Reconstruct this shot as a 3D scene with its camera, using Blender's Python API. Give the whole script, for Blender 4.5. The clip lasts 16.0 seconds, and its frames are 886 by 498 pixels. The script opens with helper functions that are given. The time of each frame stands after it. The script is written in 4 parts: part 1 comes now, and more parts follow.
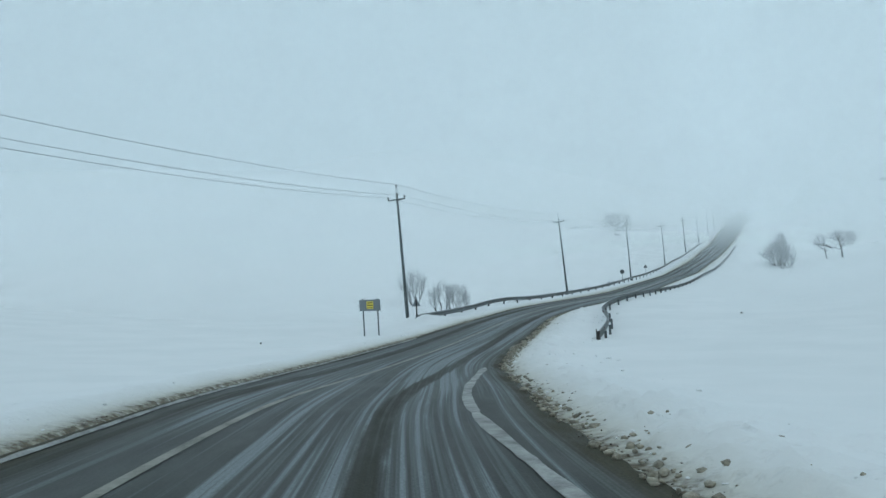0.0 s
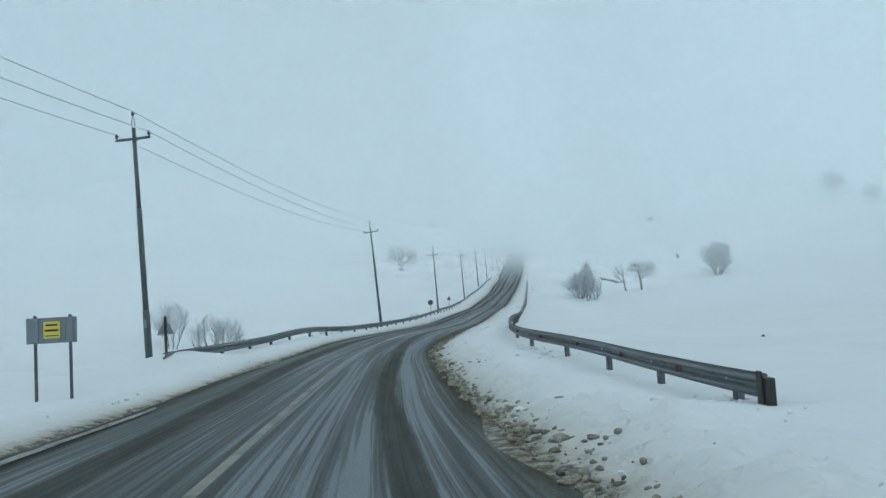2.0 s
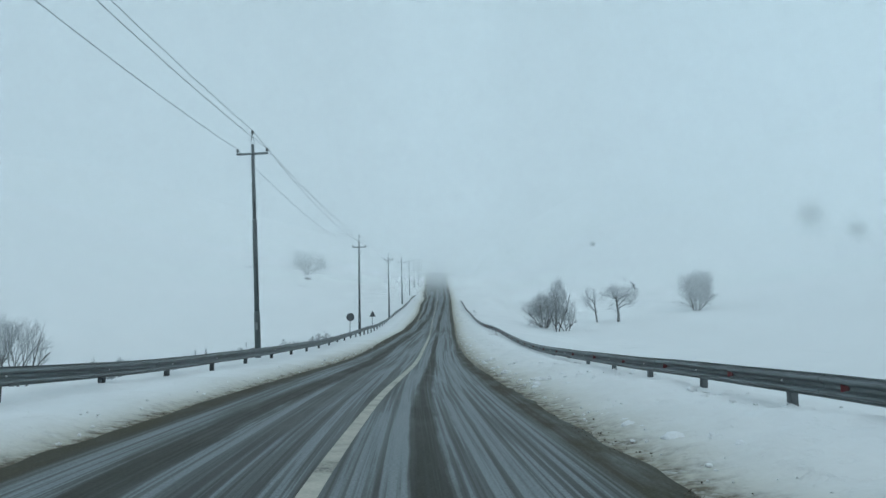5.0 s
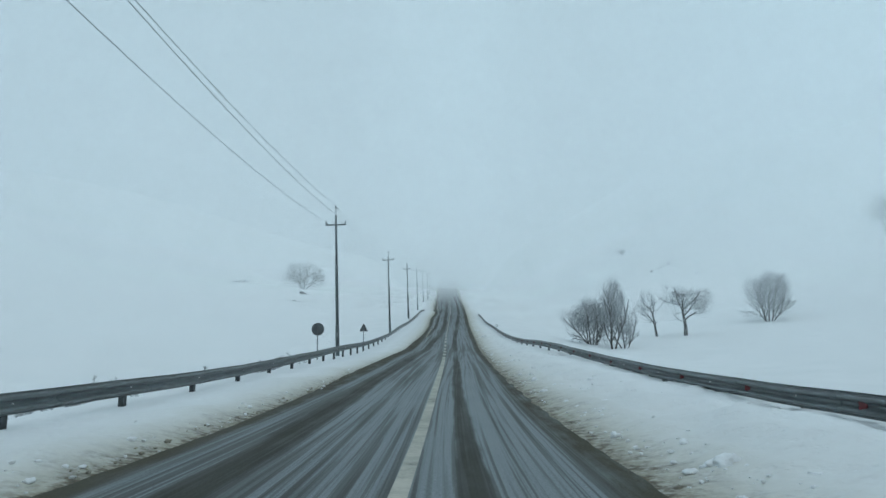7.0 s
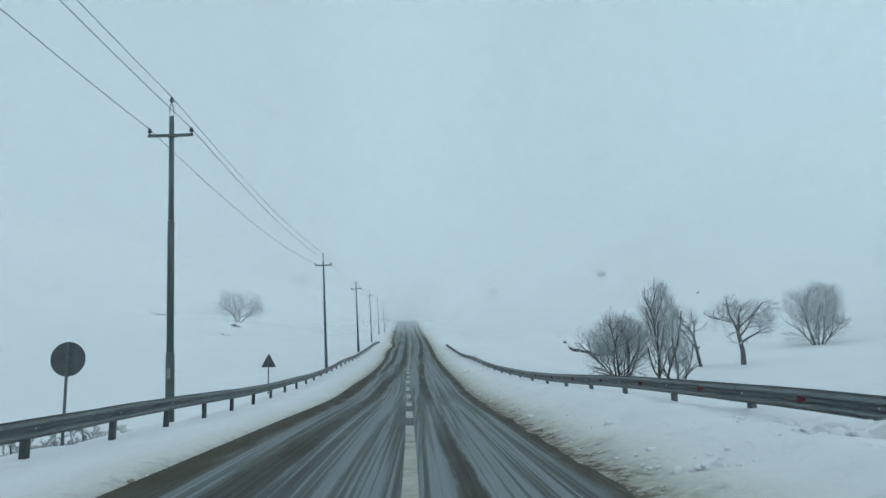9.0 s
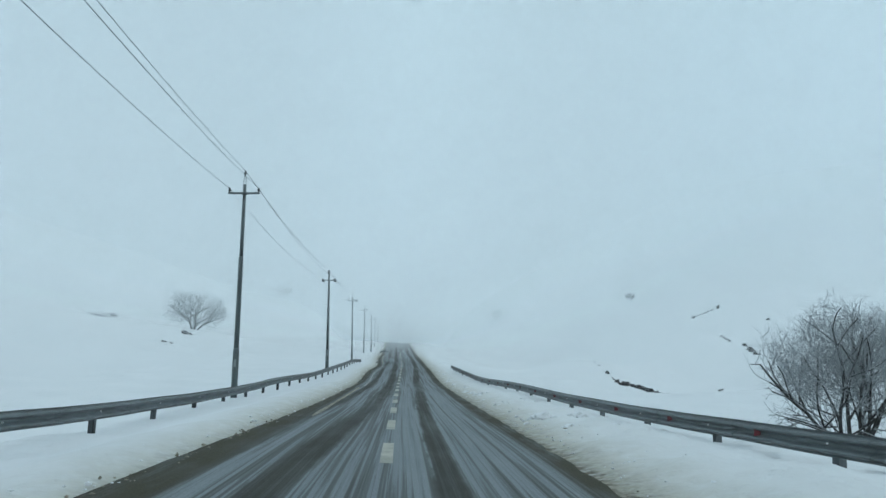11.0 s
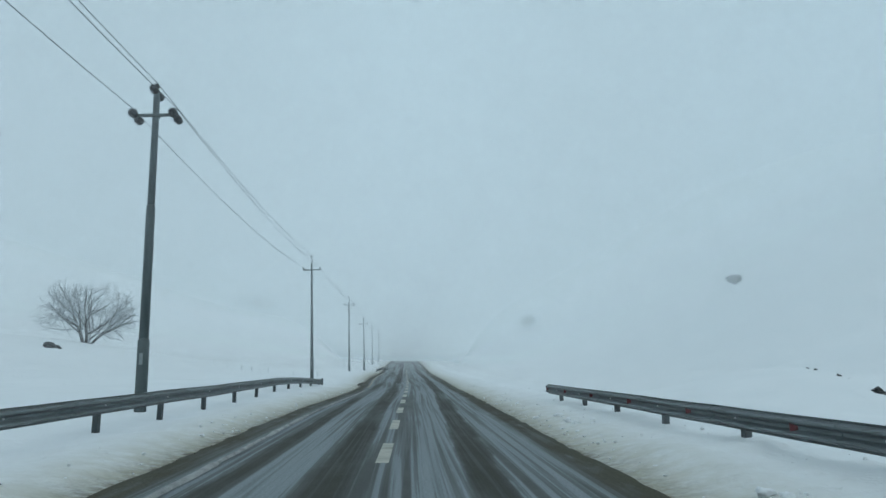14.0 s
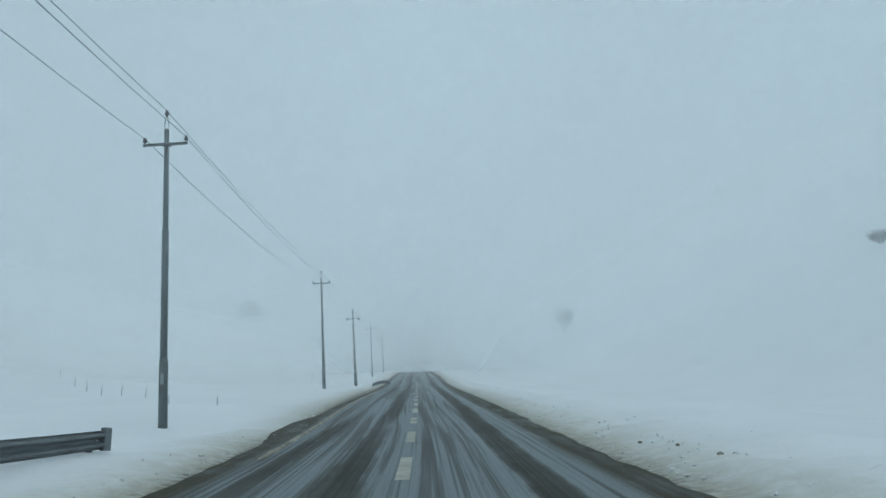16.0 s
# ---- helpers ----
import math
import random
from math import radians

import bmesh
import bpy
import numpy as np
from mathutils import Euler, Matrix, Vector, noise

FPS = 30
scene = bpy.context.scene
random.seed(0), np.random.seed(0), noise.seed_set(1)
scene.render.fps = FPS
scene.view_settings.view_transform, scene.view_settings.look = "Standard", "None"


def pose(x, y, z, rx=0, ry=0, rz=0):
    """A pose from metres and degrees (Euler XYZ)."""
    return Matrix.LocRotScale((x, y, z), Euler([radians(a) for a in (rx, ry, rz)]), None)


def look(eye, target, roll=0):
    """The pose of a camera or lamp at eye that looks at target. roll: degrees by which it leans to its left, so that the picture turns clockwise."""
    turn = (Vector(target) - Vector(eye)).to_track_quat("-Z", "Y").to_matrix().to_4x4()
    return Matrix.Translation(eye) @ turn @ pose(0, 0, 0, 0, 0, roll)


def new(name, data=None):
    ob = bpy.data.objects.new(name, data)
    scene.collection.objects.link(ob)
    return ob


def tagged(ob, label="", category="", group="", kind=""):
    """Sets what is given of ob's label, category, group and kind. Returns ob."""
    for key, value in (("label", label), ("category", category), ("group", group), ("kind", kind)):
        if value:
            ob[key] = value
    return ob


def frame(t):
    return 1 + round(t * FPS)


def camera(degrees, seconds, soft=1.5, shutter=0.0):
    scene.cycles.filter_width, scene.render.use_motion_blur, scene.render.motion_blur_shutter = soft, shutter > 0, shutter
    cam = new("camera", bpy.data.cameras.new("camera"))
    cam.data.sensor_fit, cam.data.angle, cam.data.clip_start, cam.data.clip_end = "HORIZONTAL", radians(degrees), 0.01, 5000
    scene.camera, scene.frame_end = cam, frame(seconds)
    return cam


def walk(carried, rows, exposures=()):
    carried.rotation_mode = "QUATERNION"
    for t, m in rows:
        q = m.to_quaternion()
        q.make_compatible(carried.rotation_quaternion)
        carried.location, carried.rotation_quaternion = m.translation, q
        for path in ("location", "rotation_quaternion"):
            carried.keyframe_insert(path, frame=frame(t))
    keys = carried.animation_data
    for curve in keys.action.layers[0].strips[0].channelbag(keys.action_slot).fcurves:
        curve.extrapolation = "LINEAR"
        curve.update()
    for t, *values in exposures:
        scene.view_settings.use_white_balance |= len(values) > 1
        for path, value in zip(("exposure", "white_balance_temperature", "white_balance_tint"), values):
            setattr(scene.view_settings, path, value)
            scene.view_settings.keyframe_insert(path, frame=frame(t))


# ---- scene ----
LENS = 59.56
PATH = [
    (0, (14.389, 10.655, 2.165), (10.442, 19.838, 2.477), -3.02),
    (0.5, (11.687, 15.221, 1.792), (8.462, 24.679, 2.179), -2.62),
    (1, (9.268, 20.023, 1.467), (6.809, 29.709, 1.833), -2.52),
    (1.5, (7.063, 25.205, 0.987), (5.317, 35.033, 1.588), -3.27),
    (2, (5.311, 30.435, 0.744), (4.232, 40.352, 1.44), -3.24),
    (2.5, (3.864, 35.788, 0.469), (3.252, 45.735, 1.303), -3.67),
    (3, (2.44, 42.021, 0.355), (2.366, 51.954, 1.506), -2.26),
    (3.5, (1.356, 47.899, 0.319), (1.518, 57.817, 1.591), -2.13),
    (4, (0.582, 53.681, 0.449), (0.894, 63.616, 1.542), -1.11),
    (4.5, (-0.146, 59.862, 0.454), (-0.005, 69.811, 1.452), 0.38),
    (5, (-0.716, 65.909, 0.448), (-0.613, 75.862, 1.413), 0.85),
    (5.5, (-0.992, 72.06, 0.384), (-0.964, 82.011, 1.375), 1.05),
    (6, (-1.071, 78.273, 0.294), (-1.117, 88.217, 1.347), 1.02),
    (6.5, (-1.055, 84.507, 0.207), (-1.131, 94.442, 1.343), 0.81),
    (7, (-1.042, 90.722, 0.155), (-1.066, 100.648, 1.372), 0.15),
    (7.5, (-1.038, 96.731, 0.033), (-0.886, 106.644, 1.346), -0.29),
    (8, (-1.087, 103.104, 0.057), (-0.686, 112.981, 1.571), -1.17),
    (8.5, (-1.125, 109.644, 0.122), (-0.728, 119.507, 1.721), -1.52),
    (9, (-1.186, 116.778, 0.349), (-0.66, 126.622, 2.028), -1.15),
    (9.5, (-1.196, 123.761, 0.443), (-0.646, 133.592, 2.19), -0.45),
    (10, (-1.143, 131.037, 0.579), (-0.579, 140.849, 2.427), 0.58),
    (10.5, (-1.044, 138.603, 0.752), (-0.475, 148.394, 2.708), 1.28),
    (11, (-0.918, 146.459, 0.96), (-0.351, 156.231, 3.003), 1.77),
    (11.5, (-0.784, 154.601, 1.2), (-0.223, 164.366, 3.281), 1.79),
    (12, (-0.745, 162.683, 1.755), (-0.258, 172.438, 3.902), 1.53),
    (12.5, (-0.52, 171.172, 2.217), (0.008, 180.935, 4.32), 0.62),
    (13, (-0.379, 179.756, 2.723), (0.149, 189.51, 4.861), 0.18),
    (13.5, (-0.261, 188.211, 3.159), (0.225, 197.946, 5.392), -0.05),
    (14, (-0.179, 196.858, 3.723), (0.31, 206.573, 6.04), 0.05),
    (14.5, (-0.046, 205.403, 4.408), (0.363, 215.094, 6.839), -1.03),
    (15, (0.06, 214.052, 5.065), (0.487, 223.756, 7.44), -2.08),
    (15.5, (0.203, 222.416, 5.75), (0.571, 232.109, 8.182), -2.13),
    (16, (0.215, 231.159, 6.506), (0.6, 240.846, 8.956), -2.01),
]
cam = camera(LENS, 16.0, soft=1.5)
walk(cam, [(t, look(eye, target, roll)) for t, eye, target, roll in PATH],
     exposures=[(0, 0.06), (2, 0.02), (4, 0.01), (7.5, 0.0), (9, 0.0), (11.4, 0.08), (12, -0.04), (13, -0.09), (14, -0.04), (14.5, -0.09), (15.5, -0.07), (16, -0.11)])

# the fog is many thin clear banks deep
scene.cycles.transparent_max_bounces = 64

# ---- light: fog under an overcast winter sky ----
SUN_ELEVATION, SUN_TURN = radians(38), radians(150)
world = bpy.data.worlds.new("foggy_sky")
scene.world = world
world.use_nodes = True
wn, wl = world.node_tree.nodes, world.node_tree.links
wn.clear()
out = wn.new("ShaderNodeOutputWorld")
sky = wn.new("ShaderNodeTexSky")
sky.sky_type, sky.sun_disc = "NISHITA", False
sky.sun_elevation, sky.sun_rotation = SUN_ELEVATION, SUN_TURN
sky.air_density, sky.dust_density = 2.0, 6.0
blue = wn.new("ShaderNodeBackground")
blue.inputs["Strength"].default_value = 0.04
wl.new(sky.outputs["Color"], blue.inputs["Color"])
# the fog's own light: brighter towards the zenith, as under every overcast sky
where = wn.new("ShaderNodeTexCoord")
split = wn.new("ShaderNodeSeparateXYZ")
wl.new(where.outputs["Generated"], split.inputs[0])
ramp = wn.new("ShaderNodeValToRGB")
ramp.color_ramp.elements[0].position = 0.0
ramp.color_ramp.elements[0].color = (0.44, 0.603, 0.698, 1)
ramp.color_ramp.elements[1].position = 1.0
ramp.color_ramp.elements[1].color = (0.485, 0.635, 0.733, 1)
mid = ramp.color_ramp.elements.new(0.45)
mid.color = (0.505, 0.685, 0.781, 1)
wl.new(split.outputs["Z"], ramp.inputs[0])
fog = wn.new("ShaderNodeBackground")
fog.inputs["Strength"].default_value = 0.72
wl.new(ramp.outputs["Color"], fog.inputs["Color"])
both = wn.new("ShaderNodeMixShader")
both.inputs[0].default_value = 0.9
wl.new(blue.outputs[0], both.inputs[1])
wl.new(fog.outputs[0], both.inputs[2])
wl.new(both.outputs[0], out.inputs["Surface"])

sun_data = bpy.data.lights.new("veiled_sun", "SUN")
sun_data.energy, sun_data.angle, sun_data.color = 0.4, radians(70), (1.0, 0.985, 0.96)
sun = new("veiled_sun", sun_data)
sun.matrix_world = look((math.sin(SUN_TURN) * 50, math.cos(SUN_TURN) * 50, 60), (0, 0, 0))


# ---- the lie of the land ----
def curve_through(xs, ys):
    """A smooth function through a few knots."""
    xs, ys = np.array(xs, float), np.array(ys, float)
    h = np.diff(xs)
    d = np.diff(ys) / h
    m = np.r_[d[0], (d[:-1] * h[1:] + d[1:] * h[:-1]) / (h[1:] + h[:-1]), d[-1]]

    def f(x):
        x = np.clip(x, xs[0], xs[-1])
        i = np.clip(np.searchsorted(xs, x) - 1, 0, len(h) - 1)
        t = (x - xs[i]) / h[i]
        return (ys[i] * (1 + 2 * t) * (1 - t) ** 2 + h[i] * m[i] * t * (1 - t) ** 2
                + ys[i + 1] * t * t * (3 - 2 * t) + h[i] * m[i + 1] * t * t * (t - 1))
    return f


# height of the carriageway, and its left and right edge, along y
road_z = curve_through([-60, -20, 10, 20, 30, 42, 56, 66, 90, 100, 120, 135, 150, 160, 180, 200, 220, 231, 245, 260, 280, 300, 320, 340, 370, 420, 500, 700],
                       [6.5, 3.3, 1.0, 0.25, -0.48, -0.86, -0.8, -0.83, -1.1, -1.16, -0.84, -0.5, -0.13, 0.4, 1.53, 2.76, 4.37, 5.3, 6.45, 7.8, 9.6, 11.4, 13.4, 15.7, 18.9, 23.8, 28.5, 32])
edge_left = curve_through([-60, -20, 0, 10, 16, 22, 28, 37, 46, 56, 68, 80, 110, 160, 196, 222, 234, 250, 264, 300, 400],
                          [46, 26, 15.5, 10.0, 7.0, 4.0, 1.55, -0.75, -2.1, -3.0, -4.3, -4.7, -4.15, -3.35, -3.13, -3.2, -2.85, -2.9, -3.25, -3.3, -3.3])
edge_right = curve_through([-60, -20, 0, 10, 16, 20, 25, 32, 40, 48, 55, 67, 85, 110, 160, 196, 240, 300, 400],
                           [56, 34, 22.6, 17.0, 13.75, 11.8, 9.7, 6.8, 4.8, 3.2, 2.0, 1.5, 1.0, 0.75, 1.6, 2.2, 2.9, 3.3, 3.3])
rail_left_x = curve_through([50, 60, 70, 85, 104, 122, 142, 165, 185, 199, 210, 220, 231, 240, 246.5], [-5.36, -6.2, -7.19, -7.42, -7.04, -6.95, -6.83, -6.68, -6.58, -6.23, -5.89, -5.65, -5.5, -5.36, -5.09])
rail_left_up = curve_through([50, 57, 66, 72, 84, 104, 114, 122, 142, 150, 165, 178, 185, 199, 207, 220, 231, 239, 246.5], [0.59, 0.52, 0.55, 0.69, 0.56, 0.61, 0.5, 0.51, 0.56, 0.53, 0.34, 0.35, 0.47, 0.54, 0.64, 0.72, 0.75, 0.66, 0.45])
rail_right_x = curve_through([40, 43, 47.4, 51, 55, 58.5, 64, 75, 86, 100, 114, 131, 148, 164, 182, 205, 223.4], [8.05, 7.62, 6.91, 6.12, 5.1, 4.63, 4.4, 4.34, 4.24, 4.21, 4.35, 4.53, 4.55, 4.56, 4.64, 4.68, 4.73])
rail_right_up = curve_through([40, 57, 66, 75, 86, 100, 114, 122, 131, 148, 164, 171, 182, 197, 205, 223.4], [0.52, 0.64, 0.79, 0.82, 0.78, 0.72, 0.67, 0.75, 0.83, 0.78, 0.59, 0.59, 0.67, 0.63, 0.7, 0.71])
# the snow thrown up against the right guardrail
right_bank = curve_through([40, 52, 62, 80, 100, 126, 148, 164, 182, 223, 260], [-0.05, -0.05, 0.15, 0.22, 0.24, 0.27, 0.24, 0.03, 0.16, 0.22, 0.2])

centre_line = curve_through([0, 14.7, 21.4, 31.4, 39, 45, 54.5, 62.5, 70, 78, 97, 110, 125, 163, 196, 245, 320], [18.2, 9.7, 6.55, 3.53, 1.95, 0.87, -0.33, -1.15, -1.6, -1.75, -1.45, -1.3, -1.13, -0.93, -0.6, 0.05, 0.25])


# the bare wheel tracks, from the centre line
own_track = curve_through([0, 27, 55, 90, 126, 150, 180, 240, 320], [2.4, 2.13, 1.35, 0.75, 0.62, 0.75, 0.98, 1.62, 1.7])
track_width = curve_through([0, 27, 55, 90, 126, 150, 180, 240, 320], [0.16, 0.16, 0.19, 0.15, 0.125, 0.15, 0.19, 0.23, 0.24])
other_track = curve_through([0, 60, 126, 150, 180, 240, 320], [-1.4, -1.6, -1.8, -1.3, -0.6, -0.75, -0.8])


def step(a, b, x):
    t = np.clip((x - a) / (b - a), 0, 1)
    return t * t * (3 - 2 * t)


def over(x, soft):
    """Zero below 0, then rising one for one, with a soft knee."""
    return soft * np.log1p(np.exp(np.clip(x / soft, -30, 30)))


def bump(x, y, x0, y0, wide):
    return np.exp(-((x - x0) ** 2 + (y - y0) ** 2) / wide ** 2)


def ground_z(x, y):
    """Height of the smooth snow cover."""
    zr, dl, dr = road_z(y), edge_left(y) - x, x - edge_right(y)
    bed = zr - 0.10
    ll, rr = np.maximum(dl, 0), np.maximum(dr, 0)
    left = (zr - 0.03 + 0.15 * step(0.0, 1.0, ll) - (0.05 + 0.12 * step(130, 160, y)) * step(1.1, 2.4, ll)
            - 0.14 * step(150, 166, y) * (1 - step(184, 198, y)) * step(1.5, 3.0, ll)
            - 2.85 * step(3.7, 9.0, ll) * step(52, 75, y) * (1 - step(150, 215, y))
            + 0.35 * step(1.0, 4, ll) * step(205, 235, y) + 2.4 * bump(x, y, -42, 287, 22) - 3.6 * bump(x, y, -42, 139, 21) - 0.2 * step(5, 18, ll) * step(274, 308, y)
            + 0.07 * over(ll - 22, 6) + (0.24 * over(ll - 50, 7) - 0.24 * over(ll - 190, 20)) * step(80, 140, y) + 0.11 * over(ll - 12, 5) * (1 - step(20, 70, y))
            - 0.12 * over(ll - 190, 20)
            + (0.16 * over(y - 352, 8) - 0.16 * over(y - 450, 20)) * step(15, 40, ll))
    right = (zr - 0.03 + 0.17 * step(0.0, 1.3, rr) - 0.11 * step(1.8, 3.4, rr) - 0.10 * step(165, 192, y) * step(1.1, 2.1, rr) + right_bank(y) * step(1.2, 2.7, rr)
             - 1.3 * step(4.5, 14, rr) * step(30, 110, y) + 0.10 * over(rr - 15, 4) - 0.06 * over(rr - 28, 4) + 0.34 * over(rr - 55, 8)
             - 0.30 * over(rr - 150, 20)
             + (0.6 * over(rr - 24, 3) - 0.35 * over(rr - 50, 8) - 0.25 * over(rr - 150, 20)) * step(228, 284, y)
             + 1.9 * bump(x, y, 22, 244, 7) + 0.8 * bump(x, y, 22.3, 237, 4.5) - 0.6 * bump(x, y, 20, 211, 7) - 0.3 * bump(x, y, 28.5, 228, 3) - 3.2 * bump(x, y, 36, 235, 8)
             - 1.6 * bump(x, y, 31, 224, 8) - 0.75 * bump(x, y, 46, 202, 13)
             + (0.14 * over(y - 335, 6) - 0.14 * over(y - 450, 20)) * step(14, 34, rr))
    mound = -0.30 * bump(x, y, -6.7, 252.8, 3.5) - 0.35 * bump(x, y, -6.6, 47.4, 2.6) + 0.35 * bump(x, y, -5.6, 53.5, 1.6) + 0.16 * bump(x, y, 8.3, 39.8, 2.2)
    return np.where((dl < 0) & (dr < 0), bed, np.where(dl > 0, left, right)) + mound


# ---- materials ----
def material(name):
    m = bpy.data.materials.new(name)
    m.use_nodes = True
    n, l = m.node_tree.nodes, m.node_tree.links
    return m, n, l, n["Principled BSDF"]


def noise_node(n, l, scale, detail=4, rough=0.55, vector=None):
    t = n.new("ShaderNodeTexNoise")
    t.inputs["Scale"].default_value, t.inputs["Detail"].default_value, t.inputs["Roughness"].default_value = scale, detail, rough
    if vector is not None:
        l.new(vector, t.inputs["Vector"])
    return t.outputs["Fac"]


def ramp_node(n, l, fac, stops):
    r = n.new("ShaderNodeValToRGB")
    e = r.color_ramp.elements
    while len(e) < len(stops):
        e.new(0.5)
    for k, (p, c) in enumerate(stops):
        e[k].position = p
        e[k].color = (c, c, c, 1) if isinstance(c, (int, float)) else (*c, 1)
    l.new(fac, r.inputs[0])
    return r.outputs["Color"]


def mix_node(n, l, fac, a, b):
    m = n.new("ShaderNodeMix")
    m.data_type = "RGBA"
    for key, v in (("Factor", fac), ("A", a), ("B", b)):
        s = [i for i in m.inputs if i.name == key and (i.type == ("VALUE" if key == "Factor" else "RGBA"))][0]
        if isinstance(v, (int, float)):
            s.default_value = v
        elif isinstance(v, tuple):
            s.default_value = (*v, 1)
        else:
            l.new(v, s)
    return [o for o in m.outputs if o.type == "RGBA"][0]


def math_node(n, l, op, a, b=0.0, c=None):
    m = n.new("ShaderNodeMath")
    m.operation = op
    for k, v in enumerate((a, b) if c is None else (a, b, c)):
        if isinstance(v, (int, float)):
            m.inputs[k].default_value = v
        else:
            l.new(v, m.inputs[k])
    return m.outputs[0]


def bump_node(n, l, bsdf, height, strength, distance):
    b = n.new("ShaderNodeBump")
    b.inputs["Strength"].default_value, b.inputs["Distance"].default_value = strength, distance
    l.new(height, b.inputs["Height"])
    l.new(b.outputs["Normal"], bsdf.inputs["Normal"])


def plain(name, colour, rough=0.6, metal=0.0, vary=0.25, scale=8.0, relief=0.0):
    """A worn surface of one colour, mottled at two scales."""
    m, n, l, b = material(name)
    co = n.new("ShaderNodeTexCoord").outputs["Object"]
    big, fine = noise_node(n, l, scale, 3, 0.5, co), noise_node(n, l, scale * 9, 4, 0.6, co)
    f = math_node(n, l, "ADD", math_node(n, l, "MULTIPLY", big, 0.6), math_node(n, l, "MULTIPLY", fine, 0.4))
    lo, hi = tuple(c * (1 - vary) for c in colour), tuple(min(1, c * (1 + vary)) for c in colour)
    l.new(ramp_node(n, l, f, [(0.3, lo), (0.7, hi)]), b.inputs["Base Color"])
    l.new(ramp_node(n, l, fine, [(0.3, max(0, rough - 0.12)), (0.7, min(1, rough + 0.12))]), b.inputs["Roughness"])
    b.inputs["Metallic"].default_value = metal
    if relief:
        bump_node(n, l, b, fine, 0.6, relief)
    return m


def snow_topped(m, from_z=0.55):
    """Snow caught on whatever faces the sky."""
    n, l = m.node_tree.nodes, m.node_tree.links
    b = n["Principled BSDF"]
    under = b.inputs["Base Color"].links[0].from_socket
    s = n.new("ShaderNodeSeparateXYZ")
    l.new(n.new("ShaderNodeNewGeometry").outputs["Normal"], s.inputs[0])
    lump = noise_node(n, l, 3.0, 3, 0.6, n.new("ShaderNodeTexCoord").outputs["Object"])
    lies = ramp_node(n, l, math_node(n, l, "ADD", s.outputs["Z"], math_node(n, l, "MULTIPLY", math_node(n, l, "SUBTRACT", lump, 0.5), 1.2)), [(from_z, 0.0), (from_z + 0.14, 1.0)])
    l.new(mix_node(n, l, lies, under, (0.66, 0.70, 0.72)), b.inputs["Base Color"])
    return m


def snow_material():
    """Snow with wind grain, soiled by grit where the plough has thrown it: UV x is the distance from the carriageway."""
    m, n, l, b = material("snow")
    uv = n.new("ShaderNodeUVMap")
    uv.uv_map = "lane"
    s = n.new("ShaderNodeSeparateXYZ")
    l.new(uv.outputs["UV"], s.inputs[0])
    co = n.new("ShaderNodeTexCoord").outputs["Object"]
    big, mid, fine = noise_node(n, l, 0.35, 3, 0.5, co), noise_node(n, l, 2.2, 5, 0.65, co), noise_node(n, l, 14, 4, 0.7, co)
    base = ramp_node(n, l, big, [(0.35, (0.76, 0.795, 0.81)), (0.65, (0.80, 0.83, 0.845))])
    # grit and slush: thick at the verge, thrown thinly over the first two metres
    reach = math_node(n, l, "ADD", s.outputs["X"], math_node(n, l, "MULTIPLY", math_node(n, l, "SUBTRACT", mid, 0.5), ramp_node(n, l, math_node(n, l, "DIVIDE", s.outputs["Y"], 300.0), [(0.46, 1.5), (0.56, 0.6)])))
    far_off = math_node(n, l, "DIVIDE", reach, 3.0)
    tan = ramp_node(n, l, far_off, [(0.0, 0.95), (0.12, 0.85), (0.28, 0.55), (0.50, 0.18), (0.9, 0.0)])
    tan = math_node(n, l, "MULTIPLY", tan, ramp_node(n, l, mid, [(0.35, 0.45), (0.6, 1.0)]))
    base = mix_node(n, l, tan, base, (0.42, 0.40, 0.305))
    cleared = ramp_node(n, l, math_node(n, l, "DIVIDE", s.outputs["Y"], 300.0), [(0.46, 0.0), (0.60, 0.07)])
    thick = ramp_node(n, l, math_node(n, l, "ADD", far_off, cleared), [(0.0, 1.0), (0.08, 0.95), (0.15, 0.45), (0.30, 0.06), (1.0, 0.0)])
    clumpy = math_node(n, l, "ADD", math_node(n, l, "MULTIPLY", noise_node(n, l, 6, 4, 0.65, co), 0.6), math_node(n, l, "MULTIPLY", fine, 0.4))
    specks = ramp_node(n, l, clumpy, [(0.40, 0.3), (0.60, 1.3)])
    dirt = math_node(n, l, "MINIMUM", math_node(n, l, "MULTIPLY", thick, specks), 1.0)
    soil = ramp_node(n, l, fine, [(0.35, (0.055, 0.047, 0.035)), (0.65, (0.17, 0.145, 0.105))])
    l.new(mix_node(n, l, dirt, base, soil), b.inputs["Base Color"])
    b.inputs["Roughness"].default_value = 0.85
    b.inputs["Specular IOR Level"].default_value = 0.2
    pits = ramp_node(n, l, noise_node(n, l, 3.4, 3, 0.55, co), [(0.50, 0.0), (0.66, 1.0)])
    h = math_node(n, l, "ADD", math_node(n, l, "MULTIPLY", mid, 0.45), math_node(n, l, "MULTIPLY", fine, 0.10))
    h = math_node(n, l, "SUBTRACT", h, math_node(n, l, "MULTIPLY", pits, 0.8))
    h = math_node(n, l, "MULTIPLY", h, ramp_node(n, l, math_node(n, l, "DIVIDE", s.outputs["X"], 8.0), [(0.0, 1.0), (0.45, 0.9), (1.0, 0.15)]))
    bump_node(n, l, b, h, 0.5, 0.055)
    return m


